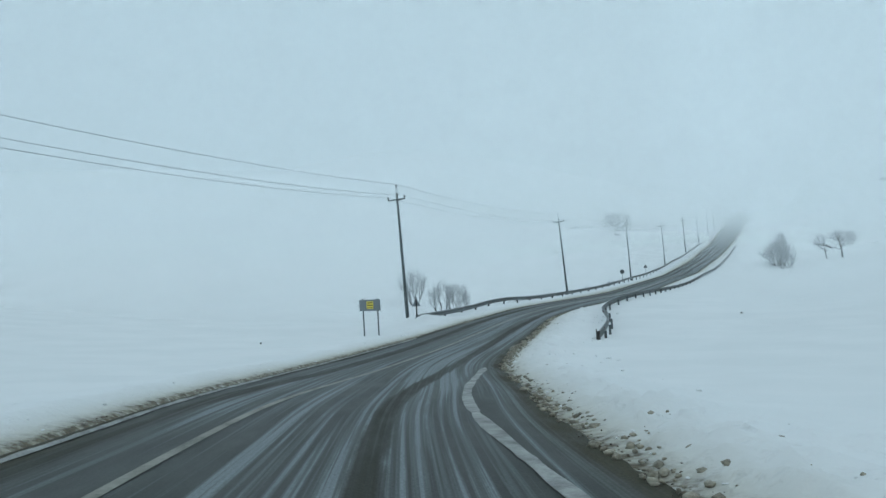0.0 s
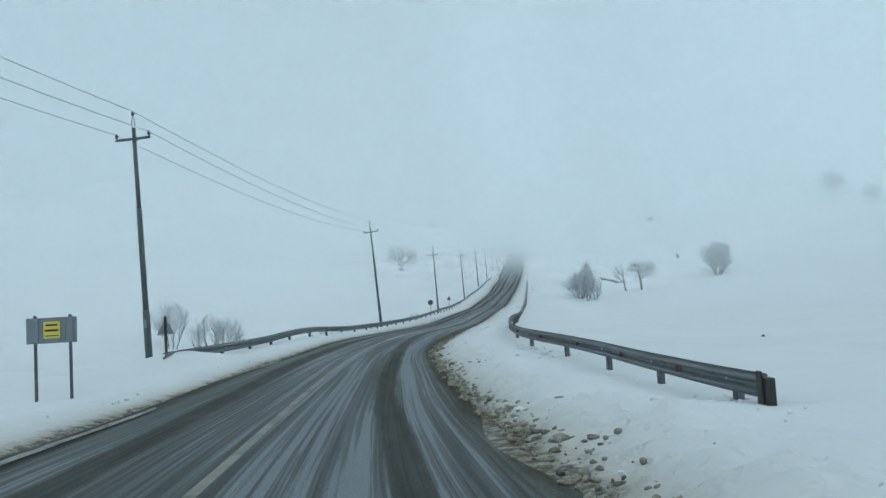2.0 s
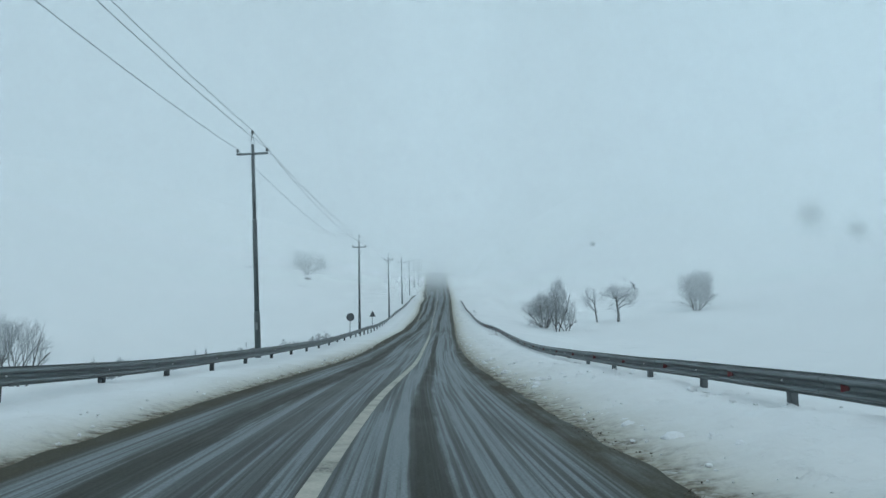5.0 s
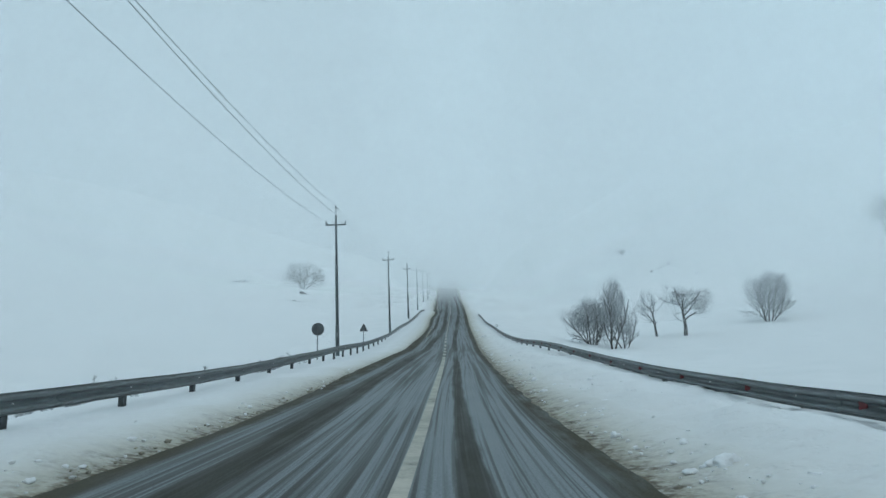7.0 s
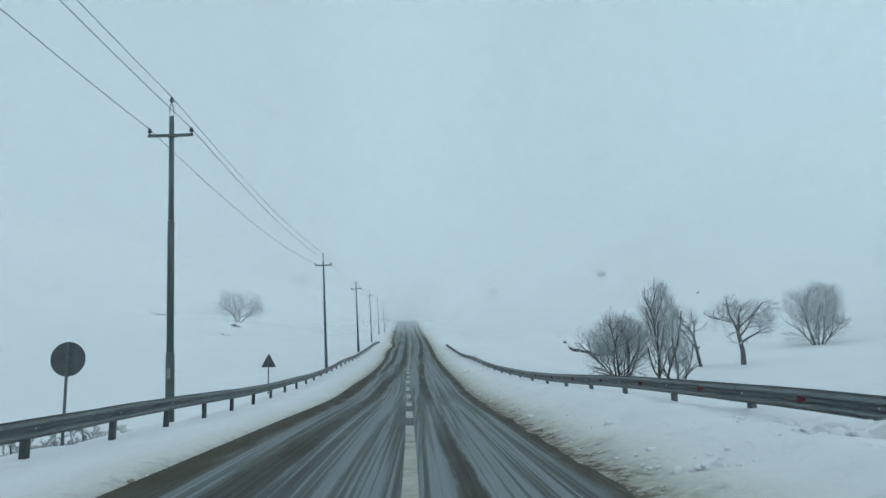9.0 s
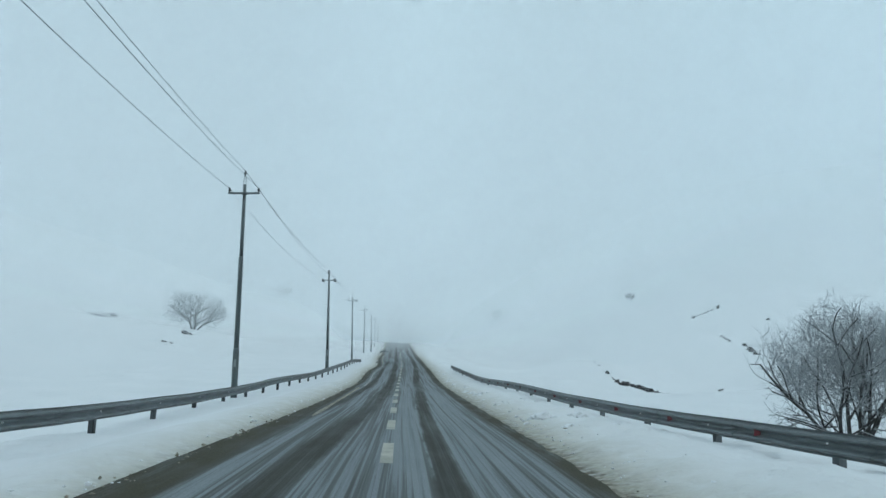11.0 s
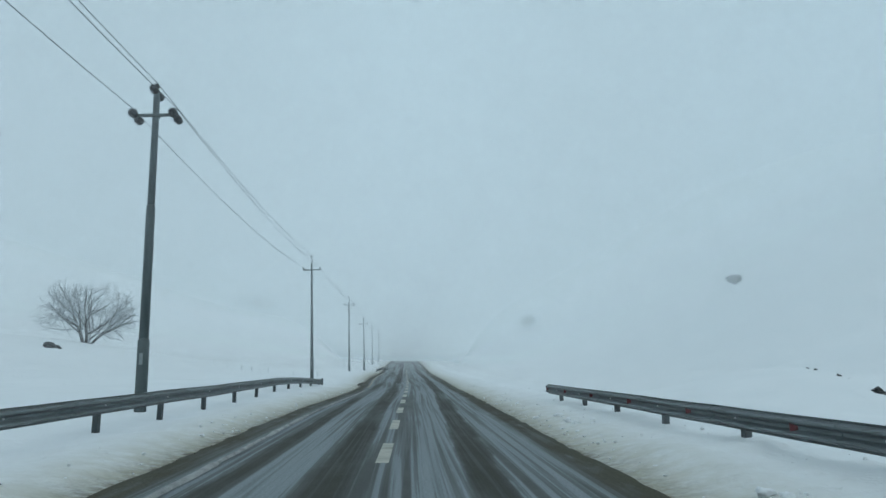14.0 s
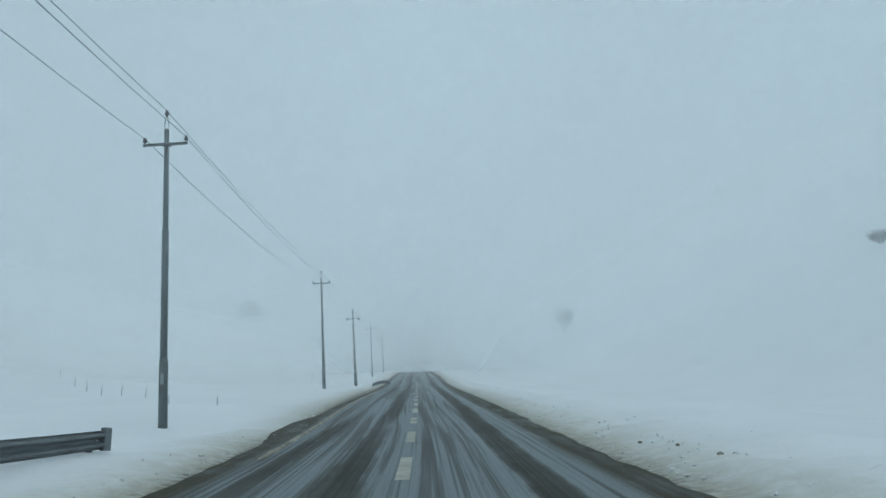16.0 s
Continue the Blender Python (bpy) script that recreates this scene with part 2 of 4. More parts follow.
def road_material():
    """Wet asphalt with worn tracks, drawn-out slush and ice; UV x is metres from the middle, y metres along."""
    m, n, l, b = material("wet_slushy_asphalt")
    uv = n.new("ShaderNodeUVMap")
    uv.uv_map = "lane"
    s = n.new("ShaderNodeSeparateXYZ")
    l.new(uv.outputs["UV"], s.inputs[0])

    def stretched(x, sx, sy, detail=4, rough=0.6, shift=0.0):
        c = n.new("ShaderNodeCombineXYZ")
        l.new(math_node(n, l, "MULTIPLY", x, sx), c.inputs[0])
        l.new(math_node(n, l, "MULTIPLY", s.outputs["Y"], sy), c.inputs[1])
        c.inputs[2].default_value = shift
        return noise_node(n, l, 1.0, detail, rough, c.outputs[0])

    def band(x, at, half, soft):
        d = math_node(n, l, "ABSOLUTE", math_node(n, l, "SUBTRACT", x, at))
        return ramp_node(n, l, d, [(max(0.0, half - soft), 1.0), (half + soft, 0.0)])

    raw = s.outputs["X"]
    wander = math_node(n, l, "MULTIPLY", math_node(n, l, "SUBTRACT", stretched(raw, 0.2, 0.02, 2, 0.5, 7.0), 0.5), 0.6)
    x = math_node(n, l, "ADD", raw, wander)
    broad = stretched(x, 1.5, 0.02, 2, 0.5, 1.0)
    streak = stretched(x, 5.0, 0.035, 2, 0.55, 21.0)
    hair = stretched(x, 17.0, 0.07, 3, 0.6, 33.0)
    grain = stretched(raw, 38, 38, 3, 0.7, 3.0)
    patch = stretched(x, 2.2, 0.40, 5, 0.65, 11.0)
    blot = stretched(raw, 0.7, 0.07, 3, 0.5, 51.0)
    # grey film of ice and salt, drawn out along the way
    film = math_node(n, l, "ADD", math_node(n, l, "MULTIPLY", broad, 0.22), math_node(n, l, "MULTIPLY", streak, 0.42))
    film = math_node(n, l, "ADD", film, math_node(n, l, "MULTIPLY", hair, 0.36))
    film = math_node(n, l, "ADD", film, math_node(n, l, "MULTIPLY", math_node(n, l, "SUBTRACT", patch, 0.5), 0.10))
    film = math_node(n, l, "ADD", film, math_node(n, l, "MULTIPLY", math_node(n, l, "SUBTRACT", blot, 0.5), 0.16))
    tuv = n.new("ShaderNodeUVMap")
    tuv.uv_map = "tracks"
    ts = n.new("ShaderNodeSeparateXYZ")
    l.new(tuv.outputs["UV"], ts.inputs[0])
    weave = math_node(n, l, "MULTIPLY", math_node(n, l, "SUBTRACT", stretched(raw, 0.3, 0.05, 3, 0.5, 17.0), 0.5), 0.22)
    fray = math_node(n, l, "MULTIPLY", math_node(n, l, "SUBTRACT", stretched(raw, 4.0, 0.5, 4, 0.6, 27.0), 0.5), 0.22)
    shift = math_node(n, l, "ADD", weave, fray)
    own, other = math_node(n, l, "ADD", ts.outputs["X"], shift), math_node(n, l, "ADD", ts.outputs["Y"], shift)
    along = math_node(n, l, "DIVIDE", s.outputs["Y"], 300.0)
    fade_a = ramp_node(n, l, stretched(raw, 0.2, 0.06, 2, 0.5, 41.0), [(0.34, 0.55), (0.5, 1.0)])
    fade_b = ramp_node(n, l, stretched(raw, 0.2, 0.05, 2, 0.5, 61.0), [(0.38, 0.1), (0.52, 1.0)])
    wheel = math_node(n, l, "MAXIMUM", math_node(n, l, "MULTIPLY", band(own, 0.0, 0.19, 0.06), ramp_node(n, l, stretched(raw, 0.2, 0.04, 2, 0.5, 71.0), [(0.36, 0.45), (0.52, 1.0)])),
                      math_node(n, l, "MAXIMUM", math_node(n, l, "MULTIPLY", band(other, 0.0, 0.24, 0.08), fade_a), math_node(n, l, "MULTIPLY", band(other, -1.15, 0.16, 0.07), fade_b)))
    # the smooth iced strips beside the bare tracks
    sheen = math_node(n, l, "MAXIMUM", band(own, 0.62, 0.36, 0.10), band(own, -0.52, 0.24, 0.08))
    film = math_node(n, l, "ADD", film, math_node(n, l, "MULTIPLY", sheen, 0.030))
    film = math_node(n, l, "ADD", film, ramp_node(n, l, along, [(0.45, 0.0), (0.60, 0.025)]))
    film = math_node(n, l, "SUBTRACT", film, math_node(n, l, "MULTIPLY", wheel, 0.11))
    bend = ramp_node(n, l, along, [(0.20, 1.0), (0.33, 0.0)])
    film = math_node(n, l, "SUBTRACT", film, math_node(n, l, "MULTIPLY", bend, ramp_node(n, l, math_node(n, l, "MULTIPLY_ADD", raw, 0.5, 0.5), [(0.42, 0.105), (0.80, 0.0)])))
    film = math_node(n, l, "SUBTRACT", film, ramp_node(n, l, along, [(0.30, 0.022), (0.39, 0.008)]))
    cover = ramp_node(n, l, film, [(0.455, 0.0), (0.478, 0.26), (0.508, 0.42), (0.526, 0.85), (0.56, 1.0)])
    cover = math_node(n, l, "MULTIPLY", cover, ramp_node(n, l, hair, [(0.40, 0.62), (0.47, 0.86), (0.52, 1.0)]))
    stone = ramp_node(n, l, grain, [(0.35, (0.019, 0.022, 0.021)), (0.65, (0.044, 0.047, 0.043))])
    ice = ramp_node(n, l, grain, [(0.3, (0.128, 0.15, 0.16)), (0.7, (0.27, 0.305, 0.32))])
    colour = mix_node(n, l, cover, stone, ice)
    # brown grit at the verges and along the bare tracks
    verge = ramp_node(n, l, math_node(n, l, "DIVIDE", math_node(n, l, "ABSOLUTE", x), 4.0), [(0.0, 0.0), (0.505, 0.0), (0.56, 0.95), (1.0, 1.0)])
    mud = math_node(n, l, "MULTIPLY", wheel, 0.7)
    mud = math_node(n, l, "MULTIPLY", mud, ramp_node(n, l, hair, [(0.40, 0.35), (0.52, 1.0)]))
    mud = math_node(n, l, "MULTIPLY", mud, ramp_node(n, l, patch, [(0.34, 0.75), (0.55, 1.0)]))
    brown = ramp_node(n, l, grain, [(0.3, (0.028, 0.029, 0.023)), (0.7, (0.074, 0.069, 0.053))])
    colour = mix_node(n, l, mud, colour, brown)
    bank = math_node(n, l, "MULTIPLY", verge, ramp_node(n, l, patch, [(0.36, 0.55), (0.56, 1.0)]))
    silt = ramp_node(n, l, grain, [(0.3, (0.036, 0.035, 0.025)), (0.7, (0.095, 0.086, 0.060))])
    colour = mix_node(n, l, bank, colour, silt)
    mud = math_node(n, l, "MAXIMUM", mud, bank)
    l.new(colour, b.inputs["Base Color"])
    wet = math_node(n, l, "ADD", math_node(n, l, "MULTIPLY", cover, 0.10), math_node(n, l, "MULTIPLY", mud, 0.30))
    l.new(math_node(n, l, "ADD", math_node(n, l, "ADD", wet, 0.34), math_node(n, l, "MULTIPLY", patch, 0.25)), b.inputs["Roughness"])
    b.inputs["Specular IOR Level"].default_value = 0.075
    h = math_node(n, l, "ADD", math_node(n, l, "MULTIPLY", hair, 0.7), math_node(n, l, "MULTIPLY", grain, 0.3))
    bump_node(n, l, b, h, 0.25, 0.010)
    return m


def paint_material(name="worn_road_paint", left=1.0):
    """Road paint, scraped through to the asphalt here and there."""
    m, n, l, b = material(name)
    co = n.new("ShaderNodeTexCoord").outputs["Object"]
    wear = noise_node(n, l, 1.1, 5, 0.7, co)
    fine = noise_node(n, l, 25, 3, 0.6, co)
    f = math_node(n, l, "ADD", math_node(n, l, "MULTIPLY", wear, 0.75), math_node(n, l, "MULTIPLY", fine, 0.25))
    l.new(ramp_node(n, l, f, [(0.33, (0.05, 0.05, 0.044)), (0.42, (0.27 * left, 0.265 * left, 0.22 * left)), (0.60, (0.45 * left, 0.43 * left, 0.365 * left))]), b.inputs["Base Color"])
    b.inputs["Roughness"].default_value = 0.6
    return m


def fog_material(name, thick):
    """Drifting fog: mostly clear, what light it stops it scatters; UV y thins it at the foot and the top."""
    m, n, l, b = material(name)
    n.remove(b)
    o = [k for k in n if k.type == "OUTPUT_MATERIAL"][0]
    white = (0.90, 0.935, 0.95, 1)
    clear, d, t = n.new("ShaderNodeBsdfTransparent"), n.new("ShaderNodeBsdfDiffuse"), n.new("ShaderNodeBsdfTranslucent")
    d.inputs["Color"].default_value = t.inputs["Color"].default_value = white
    half = n.new("ShaderNodeMixShader")
    l.new(d.outputs[0], half.inputs[1])
    l.new(t.outputs[0], half.inputs[2])
    co = n.new("ShaderNodeTexCoord").outputs["Object"]
    uv = n.new("ShaderNodeUVMap")
    uv.uv_map = "lane"
    s = n.new("ShaderNodeSeparateXYZ")
    l.new(uv.outputs["UV"], s.inputs[0])
    drift = noise_node(n, l, 0.03, 3, 0.5, co)
    alpha = math_node(n, l, "MULTIPLY", s.outputs["Y"], math_node(n, l, "MULTIPLY", ramp_node(n, l, drift, [(0.3, 0.88), (0.7, 1.0)]), thick))
    alpha = math_node(n, l, "MINIMUM", alpha, 0.85)
    mixed = n.new("ShaderNodeMixShader")
    l.new(alpha, mixed.inputs[0])
    l.new(clear.outputs[0], mixed.inputs[1])
    l.new(half.outputs[0], mixed.inputs[2])
    l.new(mixed.outputs[0], o.inputs["Surface"])
    return m


SNOW = snow_material()
ROAD = road_material()
PAINT = paint_material("worn_road_paint", 1.05)
FAINT = paint_material("nearly_lost_road_paint", 0.62)
STEEL = plain("galvanised_steel", (0.115, 0.135, 0.14), 0.5, 0.2, 0.3, 1.7, 0.002)
POST = plain("dull_steel_post", (0.12, 0.14, 0.15), 0.65, 0.2, 0.3, 4)
# same post steel, with the left posts' shaded faces put into the colour
SHADED_POST = plain("shaded_steel_post", (0.045, 0.055, 0.06), 0.6, 0.1, 0.3, 4)
POLE = plain("grey_pole_paint", (0.085, 0.108, 0.112), 0.6, 0.1, 0.22, 1.2, 0.003)
DARK = plain("brown_glazed_porcelain", (0.03, 0.03, 0.035), 0.3, 0, 0.2, 20)
WIRE = plain("weathered_aluminium_wire", (0.03, 0.034, 0.04), 0.6, 0.2, 0.1, 3)
SIGN_BACK = plain("sign_back_grey", (0.085, 0.10, 0.11), 0.6, 0.2, 0.2, 5)
BOARD = plain("grey_sign_board", (0.20, 0.235, 0.255), 0.5, 0.2, 0.12, 3)
YELLOW = plain("yellow_sign_film", (0.75, 0.62, 0.10), 0.5, 0, 0.08, 6)
INK = plain("black_lettering", (0.02, 0.02, 0.02), 0.6, 0, 0.1, 6)
LABEL = plain("pale_label", (0.22, 0.25, 0.26), 0.6, 0, 0.2, 20)
RED = plain("red_reflector", (0.13, 0.013, 0.016), 0.35, 0, 0.2, 20)
# glint of the rail bolts, painted as a near-white base colour
BOLT_GLINT = plain("bolt_glint_white", (0.8, 0.82, 0.82), 0.3, 0, 0.1, 20)
BARK = snow_topped(plain("dark_wet_bark", (0.06, 0.06, 0.058), 0.85, 0, 0.4, 5, 0.01))
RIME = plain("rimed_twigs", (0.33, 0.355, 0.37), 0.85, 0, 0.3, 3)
# far trees: no rime, base colour darkened to keep contrast through the fog banks
FAR_WOOD = plain("far_dark_wood", (0.09, 0.10, 0.108), 0.9, 0, 0.3, 2)
ROCK = snow_topped(plain("dark_basalt", (0.026, 0.030, 0.032), 0.9, 0, 0.5, 2.5, 0.04), 1.02)
CLOD = plain("soiled_snow_clod", (0.72, 0.745, 0.75), 0.9, 0, 0.18, 4, 0.02)
SLUSH = plain("grey_slush", (0.28, 0.285, 0.275), 0.7, 0, 0.6, 3, 0.02)
LUMP = plain("ploughed_snow", (0.77, 0.80, 0.815), 0.9, 0, 0.08, 2, 0.03)
TAN = plain("dirty_snow_clod", (0.27, 0.255, 0.205), 0.9, 0, 0.85, 3.5, 0.02)
RUST = plain("dark_rusty_steel", (0.045, 0.043, 0.042), 0.7, 0.1, 0.4, 6, 0.003)
GRIT = plain("muddy_clod", (0.11, 0.095, 0.075), 0.9, 0, 0.5, 9, 0.01)


# ---- mesh helpers ----
def mesh_of(name, verts, faces, mat=None, smooth=False, uv=None):
    me = bpy.data.meshes.new(name)
    me.from_pydata([tuple(map(float, v)) for v in verts], [], faces)
    if mat:
        me.materials.append(mat)
    if smooth:
        me.polygons.foreach_set("use_smooth", [True] * len(me.polygons))
    if uv is not None:
        layer = me.uv_layers.new(name="lane")
        loops = np.empty(len(me.loops), dtype=np.int32)
        me.loops.foreach_get("vertex_index", loops)
        layer.data.foreach_set("uv", np.asarray(uv, dtype=np.float32)[loops].ravel())
    me.update()
    return me


def part(name, me, parent=None, label="", m=None):
    ob = new(name, me)
    ob.parent = parent
    if m is not None:
        ob.matrix_basis = m
    return tagged(ob, label)


class Shape:
    """Collects boxes, tubes and lathes into one mesh."""

    def __init__(self):
        self.v, self.f = [], []

    def add(self, verts, faces):
        k = len(self.v)
        self.v += [tuple(v) for v in verts]
        self.f += [tuple(i + k for i in f) for f in faces]
        return self

    def box(self, x0, x1, y0, y1, z0, z1, bevel=0.0):
        bm = bmesh.new()
        bmesh.ops.create_cube(bm, size=1)
        for v in bm.verts:
            v.co = Vector((x0 + (v.co.x + 0.5) * (x1 - x0), y0 + (v.co.y + 0.5) * (y1 - y0), z0 + (v.co.z + 0.5) * (z1 - z0)))
        if bevel:
            bmesh.ops.bevel(bm, geom=bm.edges[:], offset=bevel, segments=1, affect="EDGES")
        bm.verts.index_update()
        self.add([v.co.copy() for v in bm.verts], [[v.index for v in f.verts] for f in bm.faces])
        bm.free()
        return self

    def tube(self, points, radii, sides=8, caps=True):
        points = [Vector(p) for p in points]
        k = len(points)
        verts, faces = [], []
        up = Vector((0, 0, 1)) if abs((points[-1] - points[0]).normalized().z) < 0.9 else Vector((1, 0, 0))
        for i, p in enumerate(points):
            d = (points[min(i + 1, k - 1)] - points[max(i - 1, 0)]).normalized()
            a = d.cross(up).normalized()
            b = d.cross(a)
            for s in range(sides):
                w = 2 * math.pi * s / sides
                verts.append(p + (a * math.cos(w) + b * math.sin(w)) * radii[i])
        for i in range(k - 1):
            for s in range(sides):
                t = (s + 1) % sides
                faces.append((i * sides + s, i * sides + t, (i + 1) * sides + t, (i + 1) * sides + s))
        if caps:
            faces += [tuple(range(sides))[::-1], tuple((k - 1) * sides + s for s in range(sides))]
        return self.add(verts, faces)

    def lathe(self, profile, sides=10, centre=(0, 0, 0)):
        """profile: radius and height pairs, from bottom to top."""
        c = Vector(centre)
        return self.tube([c + Vector((0, 0, z)) for _, z in profile], [r for r, _ in profile], sides)

    def plate(self, outline, y0, y1):
        """A flat plate in x and z with thickness along y."""
        k = len(outline)
        verts = [(x, y0, z) for x, z in outline] + [(x, y1, z) for x, z in outline]
        faces = [tuple(range(k)), tuple(range(2 * k - 1, k - 1, -1))]
        faces += [(i, i + k, (i + 1) % k + k, (i + 1) % k) for i in range(k)]
        return self.add(verts, faces)

    def mesh(self, name, mat, smooth=False):
        return mesh_of(name, self.v, self.f, mat, smooth)


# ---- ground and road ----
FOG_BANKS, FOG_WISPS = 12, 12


def ragged(x, y, scale, seed=0.0):
    return noise.noise(Vector((x * scale, y * scale, seed)))


def build_ground():
    ys = np.r_[np.array([-1500, -700, -350, -180, -110, -80]), np.arange(-60, 5, 3.0), np.arange(5, 26, 0.3), np.arange(26, 62, 0.12), np.arange(62, 130, 0.16), np.arange(130, 262, 0.2),
               np.arange(262, 330, 1.0), np.arange(332, 440, 5.0), np.array([470, 520, 600, 720, 900, 1200, 1600, 2200])]
    near = np.r_[np.arange(0, 0.6, 0.1), np.arange(0.6, 2.4, 0.11), np.arange(2.4, 3.4, 0.16), np.arange(3.4, 5.2, 0.25), np.arange(5.2, 8, 0.6), np.arange(8, 30, 1.6), np.arange(30, 90, 5), np.arange(90, 260, 14),
                 np.array([300, 400, 600, 900, 1500])]
    verts, uv, cols = [], [], 2 * len(near) + 1
    for y in ys:
        el, er = float(edge_left(y)), float(edge_right(y))
        xs = [el - d for d in near[::-1]] + [(el + er) / 2] + [er + d for d in near]
        ds = list(near[::-1]) + [-1.0] + list(near)
        zs = ground_z(np.array(xs), np.full(len(xs), y))
        for k, (x, z, d) in enumerate(zip(xs, zs, ds)):
            if 0 < d < 40 and -10 < y < 330:
                right = k > len(near)
                w = min(1.0, max(0.0, d - 0.25) / 0.8) * (1 - min(1, max(0, d - 5) / 25) * 0.6)
                z += w * 0.10 * ragged(x, y, 0.45)
                if d < 4.5:
                    calm = 1 - 0.62 * min(1, max(0, y - 62) / 16) * (1 if d < 1.3 else max(0.0, 1 - (d - 1.3) / 0.5))
                    rough = (0.13 * calm * (1 - 0.45 * min(1, max(0, y - 165) / 30)) if right else 0.045) * (1 - 0.75 * min(1, max(0, d - 1.5) / 1.5)) * (1 - max(0, d - 3.4) / 1.1)
                    f = 1.0 if y < 62 else 0.32
                    c = 0.5 * ragged(x, y, 1.5 * f, 5.0) + 0.7 * ragged(x, y, 3.1 * f, 9.0)
                    if right:
                        c += 0.9 * abs(ragged(x, y, 4.2 * f, 15.0)) * (1.6 if d < 0.9 else 0.8) - 2.6 * max(0, ragged(x, y, 2.1 * f, 12.0) - 0.3)
                    z += w * rough * max(0, c + 0.25) * 1.3
                    if right and y > 60 and d > 0.8:
                        heap = min(1, (d - 0.8) / 0.6) * min(1, (4.5 - d) / 0.8) * min(1, (y - 60) / 10) * (1 - 0.4 * min(1, max(0, y - 200) / 20))
                        z += heap * (0.10 * max(0, ragged(x, y, 1.35, 21.0)) + 0.09 * abs(ragged(x, y, 2.3, 27.0)) - 0.22 * max(0, ragged(x, y, 1.15, 33.0) - 0.33))
                if d < 0.9:
                    z += (1 - d / 0.9) * (0.006 * ragged(x, y, 0.5, 2.0) + 0.010 * ragged(x, y, 3.3 if y < 62 else 1.1, 4.0))
            verts.append((x, y, z))
            uv.append((max(d, 0) * ((1.6 if y < 60 else 1.6 - 0.55 * min(1, (y - 60) / 25)) if k > len(near) else 2.2 - 1.0 * min(1, max(0, y - 60) / 40)), y))
    faces = [(r * cols + c, r * cols + c + 1, (r + 1) * cols + c + 1, (r + 1) * cols + c) for r in range(len(ys) - 1) for c in range(cols - 1)]
    ob = new("ground", mesh_of("ground", verts, faces, SNOW, True, uv))
    return tagged(ob, "rolling ground under deep fresh snow, soiled along the road", "ground", kind="structure")


def build_road():
    ys = np.r_[np.arange(-60, 0, 2.0), np.arange(0, 340, 0.7), np.arange(342, 480, 4.0)]
    us = np.linspace(-1, 1, 17)
    verts, uv, tracks, along = [], [], [], 0.0
    px, py = None, None
    for y in ys:
        el, er = float(edge_left(y)) - 0.45, float(edge_right(y)) + 0.45
        c, z = (el + er) / 2, float(road_z(y))
        if px is not None:
            along += math.hypot(c - px, y - py)
        px, py = c, y
        for u in us:
            verts.append((c + u * (er - el) / 2, y, z - 0.02 * u * u))
            uv.append((u * 2.75, along))
            x = c + u * (er - el) / 2 - float(centre_line(y))
            tracks.append(((x - float(own_track(y))) * 0.19 / float(track_width(y)), x - float(other_track(y))))
    k = len(us)
    faces = [(r * k + c, r * k + c + 1, (r + 1) * k + c + 1, (r + 1) * k + c) for r in range(len(ys) - 1) for c in range(k - 1)]
    me = mesh_of("road", verts, faces, ROAD, True, uv)
    layer = me.uv_layers.new(name="tracks")
    loops = np.empty(len(me.loops), dtype=np.int32)
    me.loops.foreach_get("vertex_index", loops)
    layer.data.foreach_set("uv", np.asarray(tracks, dtype=np.float32)[loops].ravel())
    ob = new("road", me)
    return tagged(ob, "two-lane asphalt road, wet, streaked with slush and ice", "road", kind="structure")


def fog_sheet(rows_of, thick):
    """One thin bank of fog: columns of place and strength from the ground up."""
    verts, faces, uv = [], [], []
    for i, column in enumerate(rows_of):
        for x, y, z, a in column:
            verts.append((x, y, z))
            uv.append((i / 10, a))
    r = len(rows_of[0])
    for i in range(len(rows_of) - 1):
        for j in range(r - 1):
            faces.append((i * r + j, (i + 1) * r + j, (i + 1) * r + j + 1, i * r + j + 1))
    ob = new("backdrop", mesh_of("fog_bank", verts, faces, fog_material("fog", thick), True, uv))
    ob.visible_shadow = False
    return tagged(ob, "pale blue-grey bank of drifting fog over the snow", "fog", kind="structure")


